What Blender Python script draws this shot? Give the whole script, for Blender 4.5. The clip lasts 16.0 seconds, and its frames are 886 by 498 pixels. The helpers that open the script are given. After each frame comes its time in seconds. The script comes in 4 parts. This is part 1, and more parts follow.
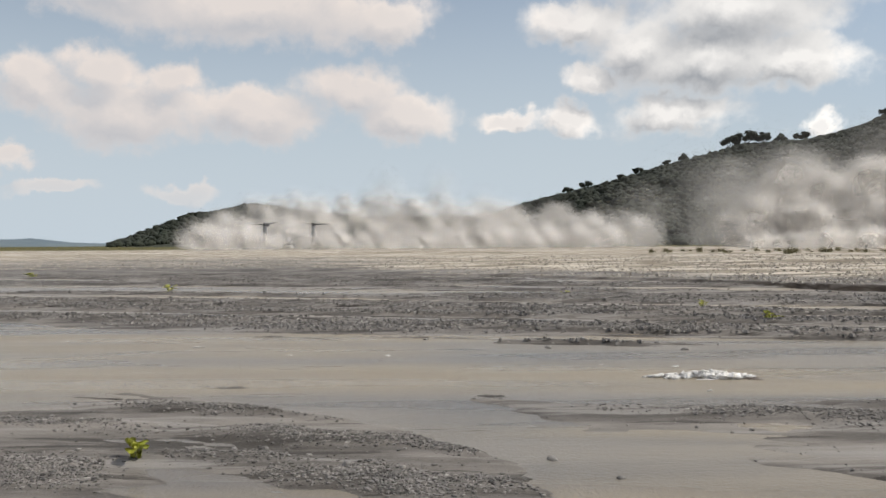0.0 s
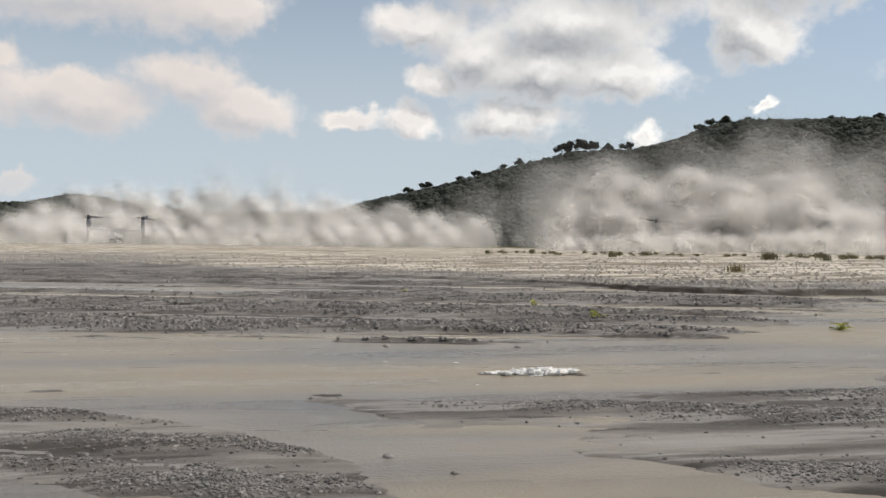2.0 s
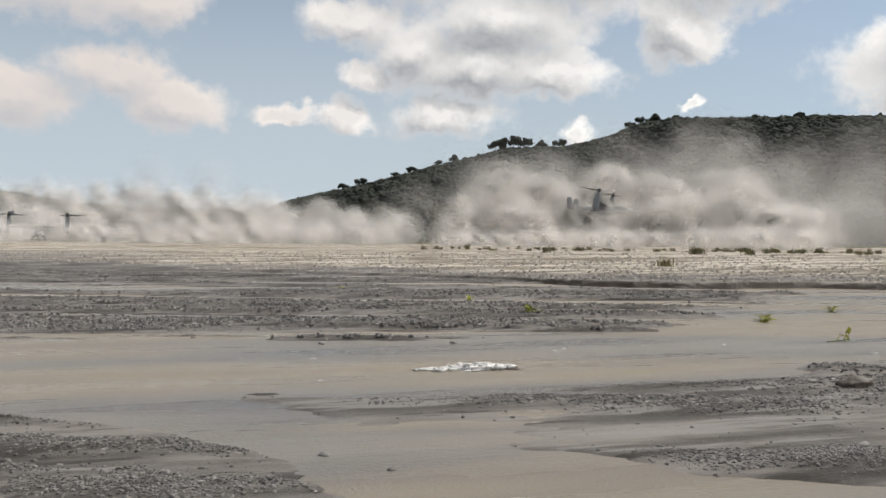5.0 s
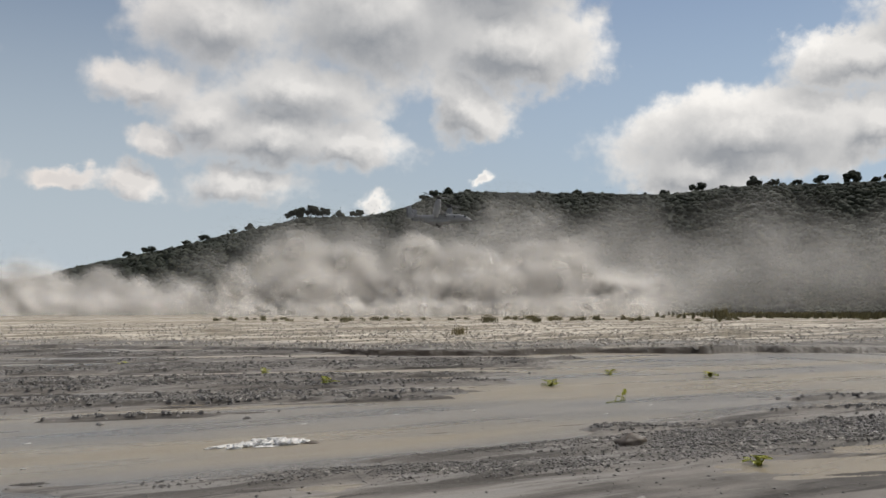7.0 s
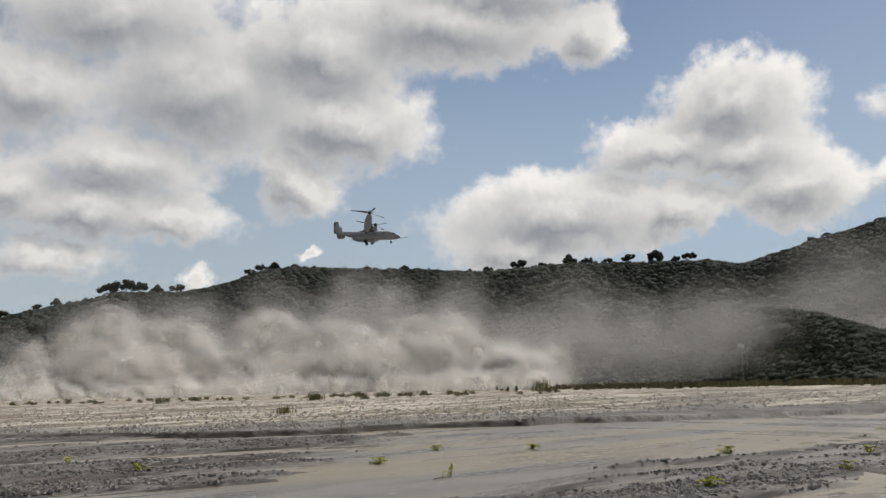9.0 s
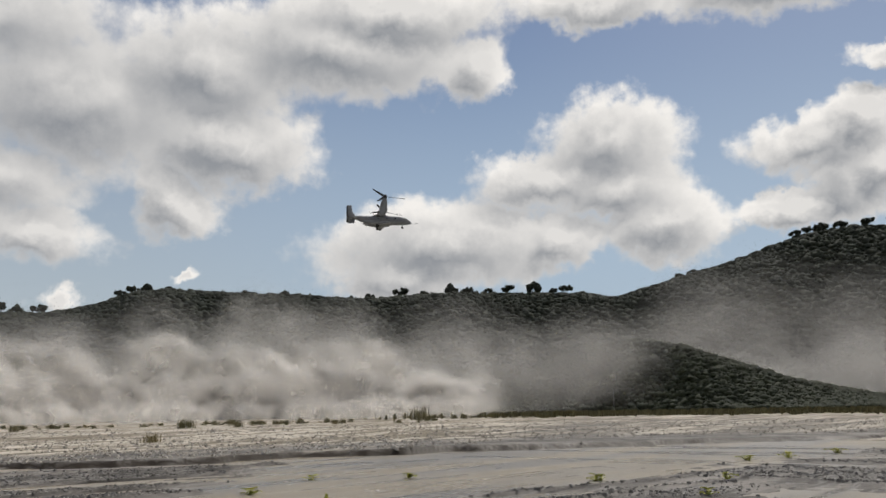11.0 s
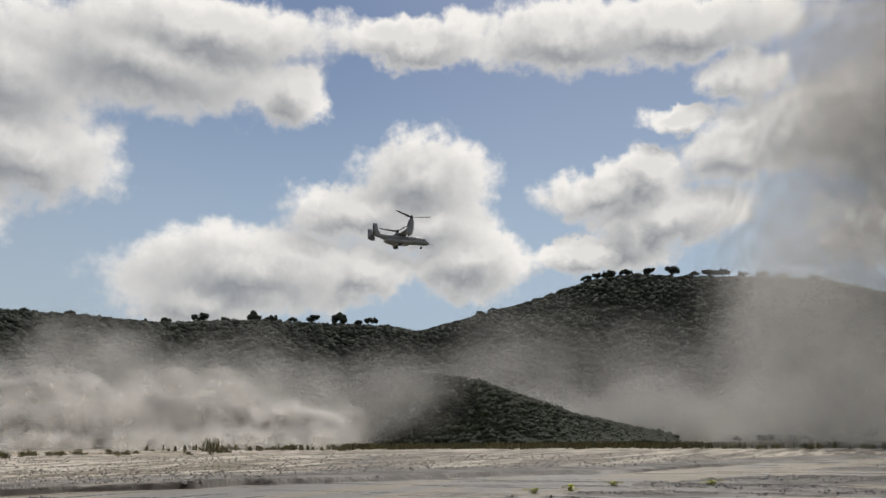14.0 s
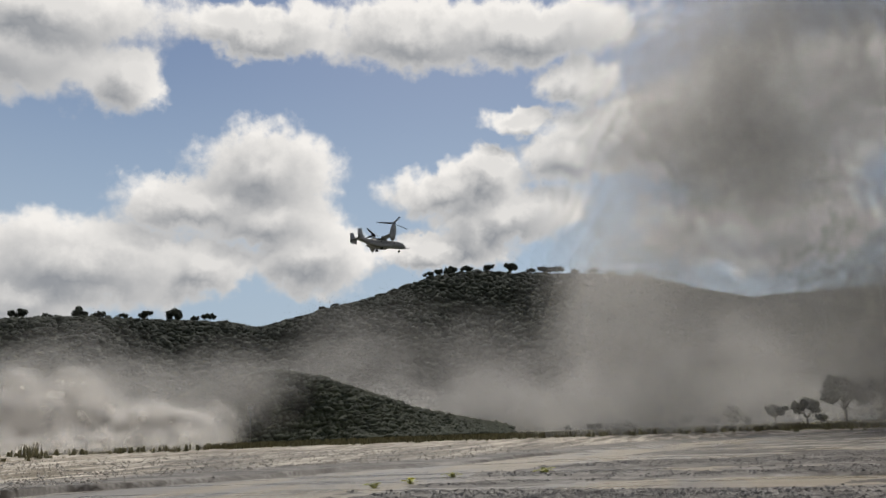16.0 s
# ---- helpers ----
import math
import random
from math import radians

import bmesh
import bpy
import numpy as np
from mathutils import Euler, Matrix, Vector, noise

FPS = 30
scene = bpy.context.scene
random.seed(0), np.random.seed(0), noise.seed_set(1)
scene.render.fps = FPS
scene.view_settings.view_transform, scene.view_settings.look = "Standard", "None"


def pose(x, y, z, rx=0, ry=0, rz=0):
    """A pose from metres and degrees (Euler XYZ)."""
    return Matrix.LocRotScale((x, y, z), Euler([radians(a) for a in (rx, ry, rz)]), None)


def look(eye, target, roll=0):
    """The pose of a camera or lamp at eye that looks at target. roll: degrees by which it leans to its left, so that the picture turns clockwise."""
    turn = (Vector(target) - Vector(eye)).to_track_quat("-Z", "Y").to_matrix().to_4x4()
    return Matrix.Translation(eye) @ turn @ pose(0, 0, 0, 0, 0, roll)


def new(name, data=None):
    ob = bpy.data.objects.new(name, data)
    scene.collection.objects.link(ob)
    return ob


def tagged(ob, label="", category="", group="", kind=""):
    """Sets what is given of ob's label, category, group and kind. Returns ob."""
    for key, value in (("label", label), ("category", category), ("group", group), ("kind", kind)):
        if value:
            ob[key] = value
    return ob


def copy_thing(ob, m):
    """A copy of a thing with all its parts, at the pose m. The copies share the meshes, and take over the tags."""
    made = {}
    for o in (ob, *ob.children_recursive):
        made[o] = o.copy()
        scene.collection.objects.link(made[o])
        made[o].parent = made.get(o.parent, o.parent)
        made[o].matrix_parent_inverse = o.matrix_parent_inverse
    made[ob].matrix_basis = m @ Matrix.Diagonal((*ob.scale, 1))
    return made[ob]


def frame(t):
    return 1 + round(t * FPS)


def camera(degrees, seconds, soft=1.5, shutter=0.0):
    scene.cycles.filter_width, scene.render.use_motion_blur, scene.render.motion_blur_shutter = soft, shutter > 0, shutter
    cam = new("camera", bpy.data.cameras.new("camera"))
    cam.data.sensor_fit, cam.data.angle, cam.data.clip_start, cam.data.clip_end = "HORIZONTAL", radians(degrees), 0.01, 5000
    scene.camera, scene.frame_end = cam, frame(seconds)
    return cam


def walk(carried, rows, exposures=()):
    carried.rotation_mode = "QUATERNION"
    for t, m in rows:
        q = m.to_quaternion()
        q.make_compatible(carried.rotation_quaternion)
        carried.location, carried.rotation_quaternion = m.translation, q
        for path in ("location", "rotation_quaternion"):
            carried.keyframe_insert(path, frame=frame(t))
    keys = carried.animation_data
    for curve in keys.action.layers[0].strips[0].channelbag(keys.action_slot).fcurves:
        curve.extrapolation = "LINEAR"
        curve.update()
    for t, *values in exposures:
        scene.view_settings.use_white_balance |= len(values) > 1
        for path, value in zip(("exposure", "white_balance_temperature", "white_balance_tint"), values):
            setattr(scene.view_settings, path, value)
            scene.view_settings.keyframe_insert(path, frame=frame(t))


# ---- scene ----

# ---- camera: a hand-held pan from one standing place, eye 1.6 m over the water
EYE = 1.6
cam = camera(56.45, 16.0, soft=1.7)
TURNS = [
    (0.0, 0.00, -0.35, 0.35), (0.5, -1.38, -0.42, 0.05), (1.0, -6.15, -0.55, -0.22), (1.5, -9.36, -0.47, -0.53),
    (2.0, -11.07, -0.40, -0.75), (2.5, -13.10, -0.57, -0.94), (3.0, -14.18, -1.04, -0.74),
    (5.5, -16.65, -0.20, -0.37), (6.0, -20.04, 1.10, -0.40), (6.5, -23.27, 2.34, -0.13), (7.0, -29.51, 4.29, -0.02),
    (7.5, -35.57, 7.34, -0.09), (8.0, -37.99, 8.68, 0.06), (8.5, -39.74, 9.11, 0.69),
    (11.0, -49.63, 11.16, 0.91), (11.5, -53.27, 11.90, 0.79), (12.0, -57.02, 12.19, 0.89), (12.5, -59.59, 12.10, 1.06),
    (13.0, -61.32, 12.46, 0.92), (13.5, -62.09, 13.08, 0.58), (14.0, -63.26, 13.17, 0.37), (14.5, -65.65, 12.78, 0.51),
    (15.0, -68.55, 12.53, 1.01), (15.5, -71.97, 12.59, 1.52), (16.0, -73.98, 12.63, 2.06),
]
walk(cam, [(t, pose(0, 0, EYE, 90 + pitch, roll, yaw)) for t, yaw, pitch, roll in TURNS],
     [(0.0, 0.22), (3.0, 0.22), (5.5, 0.18), (7.5, -0.04), (11.0, -0.08), (16.0, -0.08)])
scene.cycles.transparent_max_bounces, scene.cycles.max_bounces, scene.cycles.diffuse_bounces = 256, 9, 7

# ---- light: high sun ahead to the right, broken cumulus
SUN_BEARING, SUN_HEIGHT = 78.0, 48.0
sun = new("sun", bpy.data.lights.new("sun", "SUN"))
sun.data.energy, sun.data.angle, sun.data.color = 3.0, radians(0.6), (1.0, 0.95, 0.87)
_b, _h = radians(SUN_BEARING), radians(SUN_HEIGHT)
sun_way = Vector((math.sin(_b) * math.cos(_h), math.cos(_b) * math.cos(_h), math.sin(_h)))
sun.matrix_world = look(sun_way * 400, (0, 0, 0))


class Nodes:
    """A small writer of shader nodes."""

    def __init__(self, tree):
        self.tree = tree

    def add(self, kind, **values):
        n = self.tree.nodes.new(kind)
        for k, v in values.items():
            setattr(n, k, v)
        return n

    def put(self, socket, value):
        if isinstance(value, bpy.types.NodeSocket):
            self.tree.links.new(value, socket)
        else:
            socket.default_value = value

    def math(self, op, a, b=0.0, c=0.0, clamp=False):
        n = self.add("ShaderNodeMath", operation=op, use_clamp=clamp)
        for i, v in enumerate((a, b, c)):
            self.put(n.inputs[i], v)
        return n.outputs[0]

    def vec(self, op, a, b=(0, 0, 0), out=0):
        n = self.add("ShaderNodeVectorMath", operation=op)
        self.put(n.inputs[0], a)
        if op == "SCALE":
            self.put(n.inputs["Scale"], b)
        else:
            self.put(n.inputs[1], b)
        return n.outputs[out]

    def noise(self, vector, scale, detail=4.0, rough=0.55, colour=False):
        n = self.add("ShaderNodeTexNoise")
        if vector is not None:
            self.put(n.inputs["Vector"], vector)
        n.inputs["Scale"].default_value, n.inputs["Detail"].default_value, n.inputs["Roughness"].default_value = scale, detail, rough
        return n.outputs["Color" if colour else "Fac"]

    def span(self, value, a, b, lo=0.0, hi=1.0, smooth=True):
        n = self.add("ShaderNodeMapRange", interpolation_type="SMOOTHSTEP" if smooth else "LINEAR")
        for i, v in enumerate((value, a, b, lo, hi)):
            self.put(n.inputs[i], v)
        return n.outputs[0]

    def mix(self, fac, a, b):
        n = self.add("ShaderNodeMix", data_type="RGBA")
        self.put(n.inputs[0], fac)
        self.put(n.inputs[6], (*a, 1) if isinstance(a, tuple) else a)
        self.put(n.inputs[7], (*b, 1) if isinstance(b, tuple) else b)
        return n.outputs[2]


# clouds: bearing, height, half width and half height, all in degrees
CLOUDS_WEST = [(-12.8, 15.6, 11.8, 2.4), (-3.6, 14.8, 3.1, 2.0), (-21.7, 16.5, 5.9, 2.4), (-22.7, 11.3, 2.9, 1.6), (-17.9, 10.9, 2.4, 1.4),
               (-20.7, 8.7, 5.9, 2.5), (-12.8, 8.5, 5.1, 2.0), (-6.3, 10.5, 4.3, 2.0), (-2.5, 8.6, 4.3, 2.0), (-26.3, 10.0, 2.7, 2.0),
               (-27.6, 5.6, 1.6, 1.0), (-17.6, 3.9, 2.5, 0.7), (-25.1, 3.8, 3.1, 0.5), (8.5, 8.3, 2.4, 1.4), (4.6, 8.4, 2.4, 0.8)]
CLOUDS_MID = [(9.3, 15.1, 3.9, 1.8), (13.4, 13.1, 3.5, 2.0), (17.7, 11.7, 7.1, 2.4), (22.9, 11.3, 4.7, 2.0), (19.5, 14.6, 7.1, 2.6),
              (15.9, 8.4, 4.3, 1.6), (10.4, 11.4, 2.4, 1.2), (24.4, 7.1, 1.3, 1.0), (34.1, 18.1, 7.1, 3.1), (32.1, 13.6, 3.1, 2.0),
              (25.3, 19.9, 10.2, 5.0), (35.7, 17.6, 5.5, 2.7), (31.0, 14.3, 2.7, 2.4), (23.5, 11.5, 3.9, 1.6), (42.4, 24.6, 11.8, 3.5),
              (52.8, 23.1, 2.4, 2.4), (46.5, 27.3, 9.8, 2.4), (32.3, 9.0, 1.1, 0.5), (33.0, 22.5, 8.0, 4.0), (19.0, 24.5, 10.0, 4.0), (14.0, 19.0, 6.0, 3.6)]
CLOUDS_EAST = [(61.9, 18.2, 5.4, 3.0), (57.5, 15.9, 6.0, 2.0), (62.0, 15.0, 5.0, 2.6), (50.5, 11.6, 10.0, 3.1), (46.4, 9.7, 5.9, 2.0),
               (58.4, 11.3, 3.5, 2.0), (65.4, 12.1, 4.7, 2.4), (75.4, 16.9, 5.9, 2.0), (78.2, 17.8, 2.4, 1.6), (76.8, 13.8, 3.1, 2.4),
               (73.3, 12.5, 2.4, 1.0), (61.2, 27.4, 6.7, 1.8), (73.0, 27.2, 7.8, 2.2), (81.2, 27.1, 9.8, 2.4), (80.4, 21.2, 2.7, 1.0),
               (84.8, 23.4, 3.1, 1.6), (84.4, 18.3, 5.1, 2.0), (79.2, 15.0, 5.9, 2.0), (74.4, 12.6, 5.5, 1.2), (88.2, 19.7, 5.9, 2.4),
               (98.8, 19.4, 9.8, 4.7), (96.2, 12.5, 7.8, 3.1)]


def cloud_field():
    """Node group: from (bearing, height, 0) in degrees to the depth of cloud there."""
    g = bpy.data.node_groups.new("cloud_field", "ShaderNodeTree")
    g.interface.new_socket("Vector", in_out="INPUT", socket_type="NodeSocketVector")
    g.interface.new_socket("Depth", in_out="OUTPUT", socket_type="NodeSocketFloat")
    n = Nodes(g)
    inn, out = n.add("NodeGroupInput"), n.add("NodeGroupOutput")
    p = inn.outputs[0]
    w1 = n.vec("SCALE", n.vec("SUBTRACT", n.noise(p, 0.16, 3.0, 0.55, True), (0.5, 0.5, 0.5)), 3.4)
    w2 = n.vec("SCALE", n.vec("SUBTRACT", n.noise(p, 0.7, 5.0, 0.6, True), (0.5, 0.5, 0.5)), 2.2)
    q = n.vec("MULTIPLY", n.vec("ADD", p, n.vec("ADD", w1, w2)), (1, 1, 0))
    field = None
    for az, el, w, h in CLOUDS_WEST + CLOUDS_MID + CLOUDS_EAST:
        d = n.vec("LENGTH", n.vec("DIVIDE", n.vec("SUBTRACT", q, (az, el, 0)), (w * 1.07, h * 1.10, 1)), out=1)
        v = n.math("SUBTRACT", 1.0, d)
        field = v if field is None else n.math("SMOOTH_MAX", field, v, 0.25)
    # the same broken cover goes on over the rest of the sky
    sep = n.add("ShaderNodeSeparateXYZ")
    n.put(sep.inputs[0], p)
    away = n.math("MAXIMUM", n.span(sep.outputs[1], 29.0, 36.0), n.math("MAXIMUM", n.span(sep.outputs[0], -30.0, -38.0), n.span(sep.outputs[0], 104.0, 114.0)))
    wide = n.math("MULTIPLY", n.math("SUBTRACT", n.noise(n.vec("MULTIPLY", p, (0.6, 1.0, 1.0)), 0.07, 3.0), 0.45), 3.2)
    field = n.math("MAXIMUM", field, n.math("SUBTRACT", n.math("MULTIPLY", n.math("ADD", wide, 0.5), away), 0.5))
    grain = n.math("MULTIPLY", n.math("SUBTRACT", n.noise(p, 0.4, 6.0, 0.56), 0.5), 0.85)
    g.interface.new_socket("Soft", in_out="OUTPUT", socket_type="NodeSocketFloat")
    field = n.math("MAXIMUM", field, -1.0)
    n.put(out.inputs[0], n.math("ADD", field, grain))
    n.put(out.inputs[1], n.math("MULTIPLY_ADD", grain, 0.28, field))
    return g


def make_world():
    w = bpy.data.worlds.new("sky")
    scene.world = w
    w.use_nodes = True
    w.node_tree.nodes.clear()
    n = Nodes(w.node_tree)
    way = n.add("ShaderNodeTexCoord").outputs["Generated"]
    sky = n.add("ShaderNodeTexSky", sky_type="NISHITA", sun_disc=False, sun_elevation=_h, sun_rotation=_b, air_density=1.0, dust_density=1.6, ozone_density=1.4)
    sep = n.add("ShaderNodeSeparateXYZ")
    n.put(sep.inputs[0], way)
    az = n.math("MULTIPLY", n.math("ARCTAN2", sep.outputs[0], sep.outputs[1]), 57.2958)
    el = n.math("MULTIPLY", n.math("ARCSINE", sep.outputs[2]), 57.2958)
    p = n.add("ShaderNodeCombineXYZ")
    n.put(p.inputs[0], az), n.put(p.inputs[1], el)
    group = cloud_field()
    d = []
    for shift in ((0, 0, 0), (0.9, 1.5, 0)):
        g = n.add("ShaderNodeGroup", node_tree=group)
        n.put(g.inputs[0], n.vec("ADD", p.outputs[0], shift))
        d.append(g.outputs)
    cover = n.span(d[0][0], -0.08, n.span(az, 15.0, 50.0, 0.5, 0.30))
    # sunward slopes and thin rims are bright, thick middles grey
    rim = n.math("MULTIPLY_ADD", n.math("SUBTRACT", d[0][1], d[1][1]), 1.25, 0.34, clamp=True)
    thick = n.span(d[0][1], 0.02, 0.72)
    lit = n.math("MULTIPLY_ADD", n.math("SUBTRACT", 1.0, thick), 0.5, n.math("MULTIPLY", rim, 0.75), clamp=True)
    body = n.mix(lit, CLOUD_GREY, CLOUD_WHITE)
    near = n.span(az, 20.0, -8.0)
    body = n.mix(n.math("MULTIPLY", near, 0.9), body, n.mix(lit, CLOUD_FAR_GREY, CLOUD_FAR_WHITE))
    blue = n.vec("SCALE", sky.outputs[0], SKY_STRENGTH)
    blue = n.mix(n.span(az, 15.0, 55.0, 0.0, 0.7), blue, n.mix(n.span(el, 8.0, 30.0), (0.34, 0.48, 0.64), (0.10, 0.19, 0.38)))
    blue = n.mix(n.math("MULTIPLY", n.span(el, 30.0, 0.0), n.span(az, 60.0, 5.0, 0.40, 1.0)), blue, HAZE)
    veil = n.span(el, 7.0, 1.0, 1.0, 0.25)
    final = n.mix(n.math("MULTIPLY", cover, veil), blue, body)
    bg = n.add("ShaderNodeBackground")
    n.put(bg.inputs[0], final)
    n.put(n.add("ShaderNodeOutputWorld").inputs[0], bg.outputs[0])


SKY_STRENGTH = 0.075
HAZE = (0.47, 0.535, 0.59)
CLOUD_WHITE, CLOUD_GREY = (0.95, 0.92, 0.88), (0.30, 0.315, 0.34)
CLOUD_FAR_WHITE, CLOUD_FAR_GREY = (0.69, 0.615, 0.57), (0.47, 0.475, 0.50)
make_world()


# ---- materials
def material(name, rough=0.9, metal=0.0):
    m = bpy.data.materials.new(name)
    m.use_nodes = True
    n = Nodes(m.node_tree)
    b = m.node_tree.nodes["Principled BSDF"]
    b.inputs["Roughness"].default_value, b.inputs["Metallic"].default_value = rough, metal
    return m, n, b


def mottled(name, dark, light, scale, rough=0.9, metal=0.0, bump=0.3, dist=0.02, island=False, each=False, fine=6.0):
    m, n, b = material(name, rough, metal)
    at = n.add("ShaderNodeTexCoord").outputs["Object"]
    f = n.math("MULTIPLY_ADD", n.noise(at, scale, 5.0), 0.65, n.math("MULTIPLY", n.noise(at, scale * fine, 3.0), 0.35))
    f = n.span(f, 0.32, 0.68)
    if island or each:
        r = n.add("ShaderNodeNewGeometry").outputs["Random Per Island"] if island else n.add("ShaderNodeObjectInfo").outputs["Random"]
        f = n.math("MULTIPLY_ADD", f, 0.45, n.math("MULTIPLY", r, 0.55))
    n.put(b.inputs["Base Color"], n.mix(f, dark, light))
    bp = n.add("ShaderNodeBump")
    bp.inputs["Strength"].default_value, bp.inputs["Distance"].default_value = bump, dist
    n.put(bp.inputs["Height"], n.noise(at, scale * fine, 4.0))
    n.put(b.inputs["Normal"], bp.outputs[0])
    return m


def ground_material():
    """Wet grey silt by the water, dry pale silt on the terrace, olive grass beyond it. Cloud shade on the bed and sun
    on the terrace are painted into the colours.
    """
    m, n, b = material("river_silt")
    at = n.add("ShaderNodeTexCoord").outputs["Object"]
    turned = n.add("ShaderNodeMapping")
    n.put(turned.inputs[0], at)
    turned.inputs["Rotation"].default_value, turned.inputs["Scale"].default_value = (0, 0, FLOW), (0.13, 1.0, 1.0)
    east = n.add("ShaderNodeSeparateXYZ")
    n.put(east.inputs[0], at)
    over = n.span(east.outputs[0], 17.0, 27.0)
    streak = n.mix(over, n.noise(turned.outputs[0], 1.6, 6.0, 0.6), n.noise(n.vec("MULTIPLY", at, (0.8, 0.14, 1.0)), 1.2, 6.0, 0.6))
    coarse, grain = n.noise(at, 0.5, 5.0), n.noise(at, 22.0, 4.0, 0.7)
    damp = n.math("MULTIPLY_ADD", streak, 0.6, n.math("MULTIPLY", coarse, 0.4))
    # dark wet silt, with the cloud shade over the river bed in its colour
    wet = n.mix(n.span(damp, 0.40, 0.60), (0.085, 0.077, 0.069), (0.24, 0.22, 0.197))
    wet = n.mix(n.span(grain, 0.5, 0.75, 0.0, 0.5), wet, (0.22, 0.205, 0.185))
    far = n.add("ShaderNodeMapping")
    n.put(far.inputs[0], at)
    far.inputs["Rotation"].default_value, far.inputs["Scale"].default_value = (0, 0, FLOW), (0.05, 0.8, 1.0)
    bands = n.noise(far.outputs[0], 1.0, 6.0, 0.65)
    # pale dry silt, brightened in colour for the sunlit strip
    dry = n.mix(n.span(bands, 0.40, 0.60), (0.20, 0.172, 0.13), (0.64, 0.58, 0.49))
    dry = n.mix(n.span(n.noise(at, 3.0, 5.0, 0.75), 0.5, 0.66, 0.0, 0.75), dry, (0.17, 0.15, 0.12))
    grass = n.mix(n.span(n.noise(at, 0.25, 6.0, 0.7), 0.4, 0.6), (0.06, 0.06, 0.025), (0.17, 0.15, 0.07))
    kind = n.add("ShaderNodeVertexColor", layer_name="terrain")
    sep = n.add("ShaderNodeSeparateColor")
    n.put(sep.inputs[0], kind.outputs[0])
    # rills: thin dark lines along the flow, and beds of small stones where gravel lies
    rill = n.add("ShaderNodeMapping")
    n.put(rill.inputs[0], at)
    rill.inputs["Rotation"].default_value, rill.inputs["Scale"].default_value = (0, 0, FLOW), (0.16, 1.9, 1.0)
    lines = n.mix(over, n.noise(rill.outputs[0], 1.1, 7.0, 0.68), n.noise(n.vec("MULTIPLY", at, (1.6, 0.22, 1.0)), 1.1, 7.0, 0.68))
    wet = n.mix(n.span(lines, 0.545, 0.60, 0.0, 0.85), wet, (0.052, 0.047, 0.041))
    wet = n.mix(n.span(lines, 0.47, 0.40, 0.0, 0.7), wet, (0.29, 0.275, 0.255))
    cells = n.add("ShaderNodeTexVoronoi", feature="F1")
    n.put(cells.inputs["Vector"], at)
    cells.inputs["Scale"].default_value = 24.0
    tone = n.add("ShaderNodeSeparateColor")
    n.put(tone.inputs[0], cells.outputs["Color"])
    bed = n.mix(n.span(tone.outputs[0], 0.35, 1.0), (0.055, 0.050, 0.044), (0.24, 0.222, 0.198))
    bed = n.mix(n.span(tone.outputs[1], 0.93, 0.96), bed, (0.46, 0.44, 0.40))
    patch = n.math("MULTIPLY_ADD", n.math("SUBTRACT", n.noise(turned.outputs[0], 3.2, 5.0, 0.65), 0.5), 1.6, n.math("MULTIPLY", kind.outputs["Alpha"], 0.62))
    wet = n.mix(n.span(patch, 0.35, 0.75, 0.0, 0.9), wet, bed)
    dry = n.mix(n.span(lines, 0.56, 0.64, 0.0, 0.7), dry, (0.13, 0.11, 0.085))
    edge = n.math("MULTIPLY_ADD", n.math("SUBTRACT", bands, 0.5), 1.2, sep.outputs[0])
    colour = n.mix(n.span(edge, 0.25, 0.75), wet, dry)
    # dark earth of the bank face, its shade painted into the colour
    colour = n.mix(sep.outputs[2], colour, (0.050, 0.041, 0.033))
    colour = n.mix(n.span(n.math("MULTIPLY_ADD", n.math("SUBTRACT", n.noise(at, 0.08, 5.0), 0.5), 1.4, sep.outputs[1]), 0.35, 0.65), colour, grass)
    n.put(b.inputs["Base Color"], colour)
    n.put(b.inputs["Roughness"], n.span(edge, 0.2, 0.8, 0.5, 0.95))
    b.inputs["Specular IOR Level"].default_value = 0.03
    bp = n.add("ShaderNodeBump")
    bp.inputs["Strength"].default_value, bp.inputs["Distance"].default_value = 0.6, 0.02
    n.put(bp.inputs["Height"], n.math("MULTIPLY_ADD", grain, 0.5, streak))
    n.put(b.inputs["Normal"], bp.outputs[0])
    return m


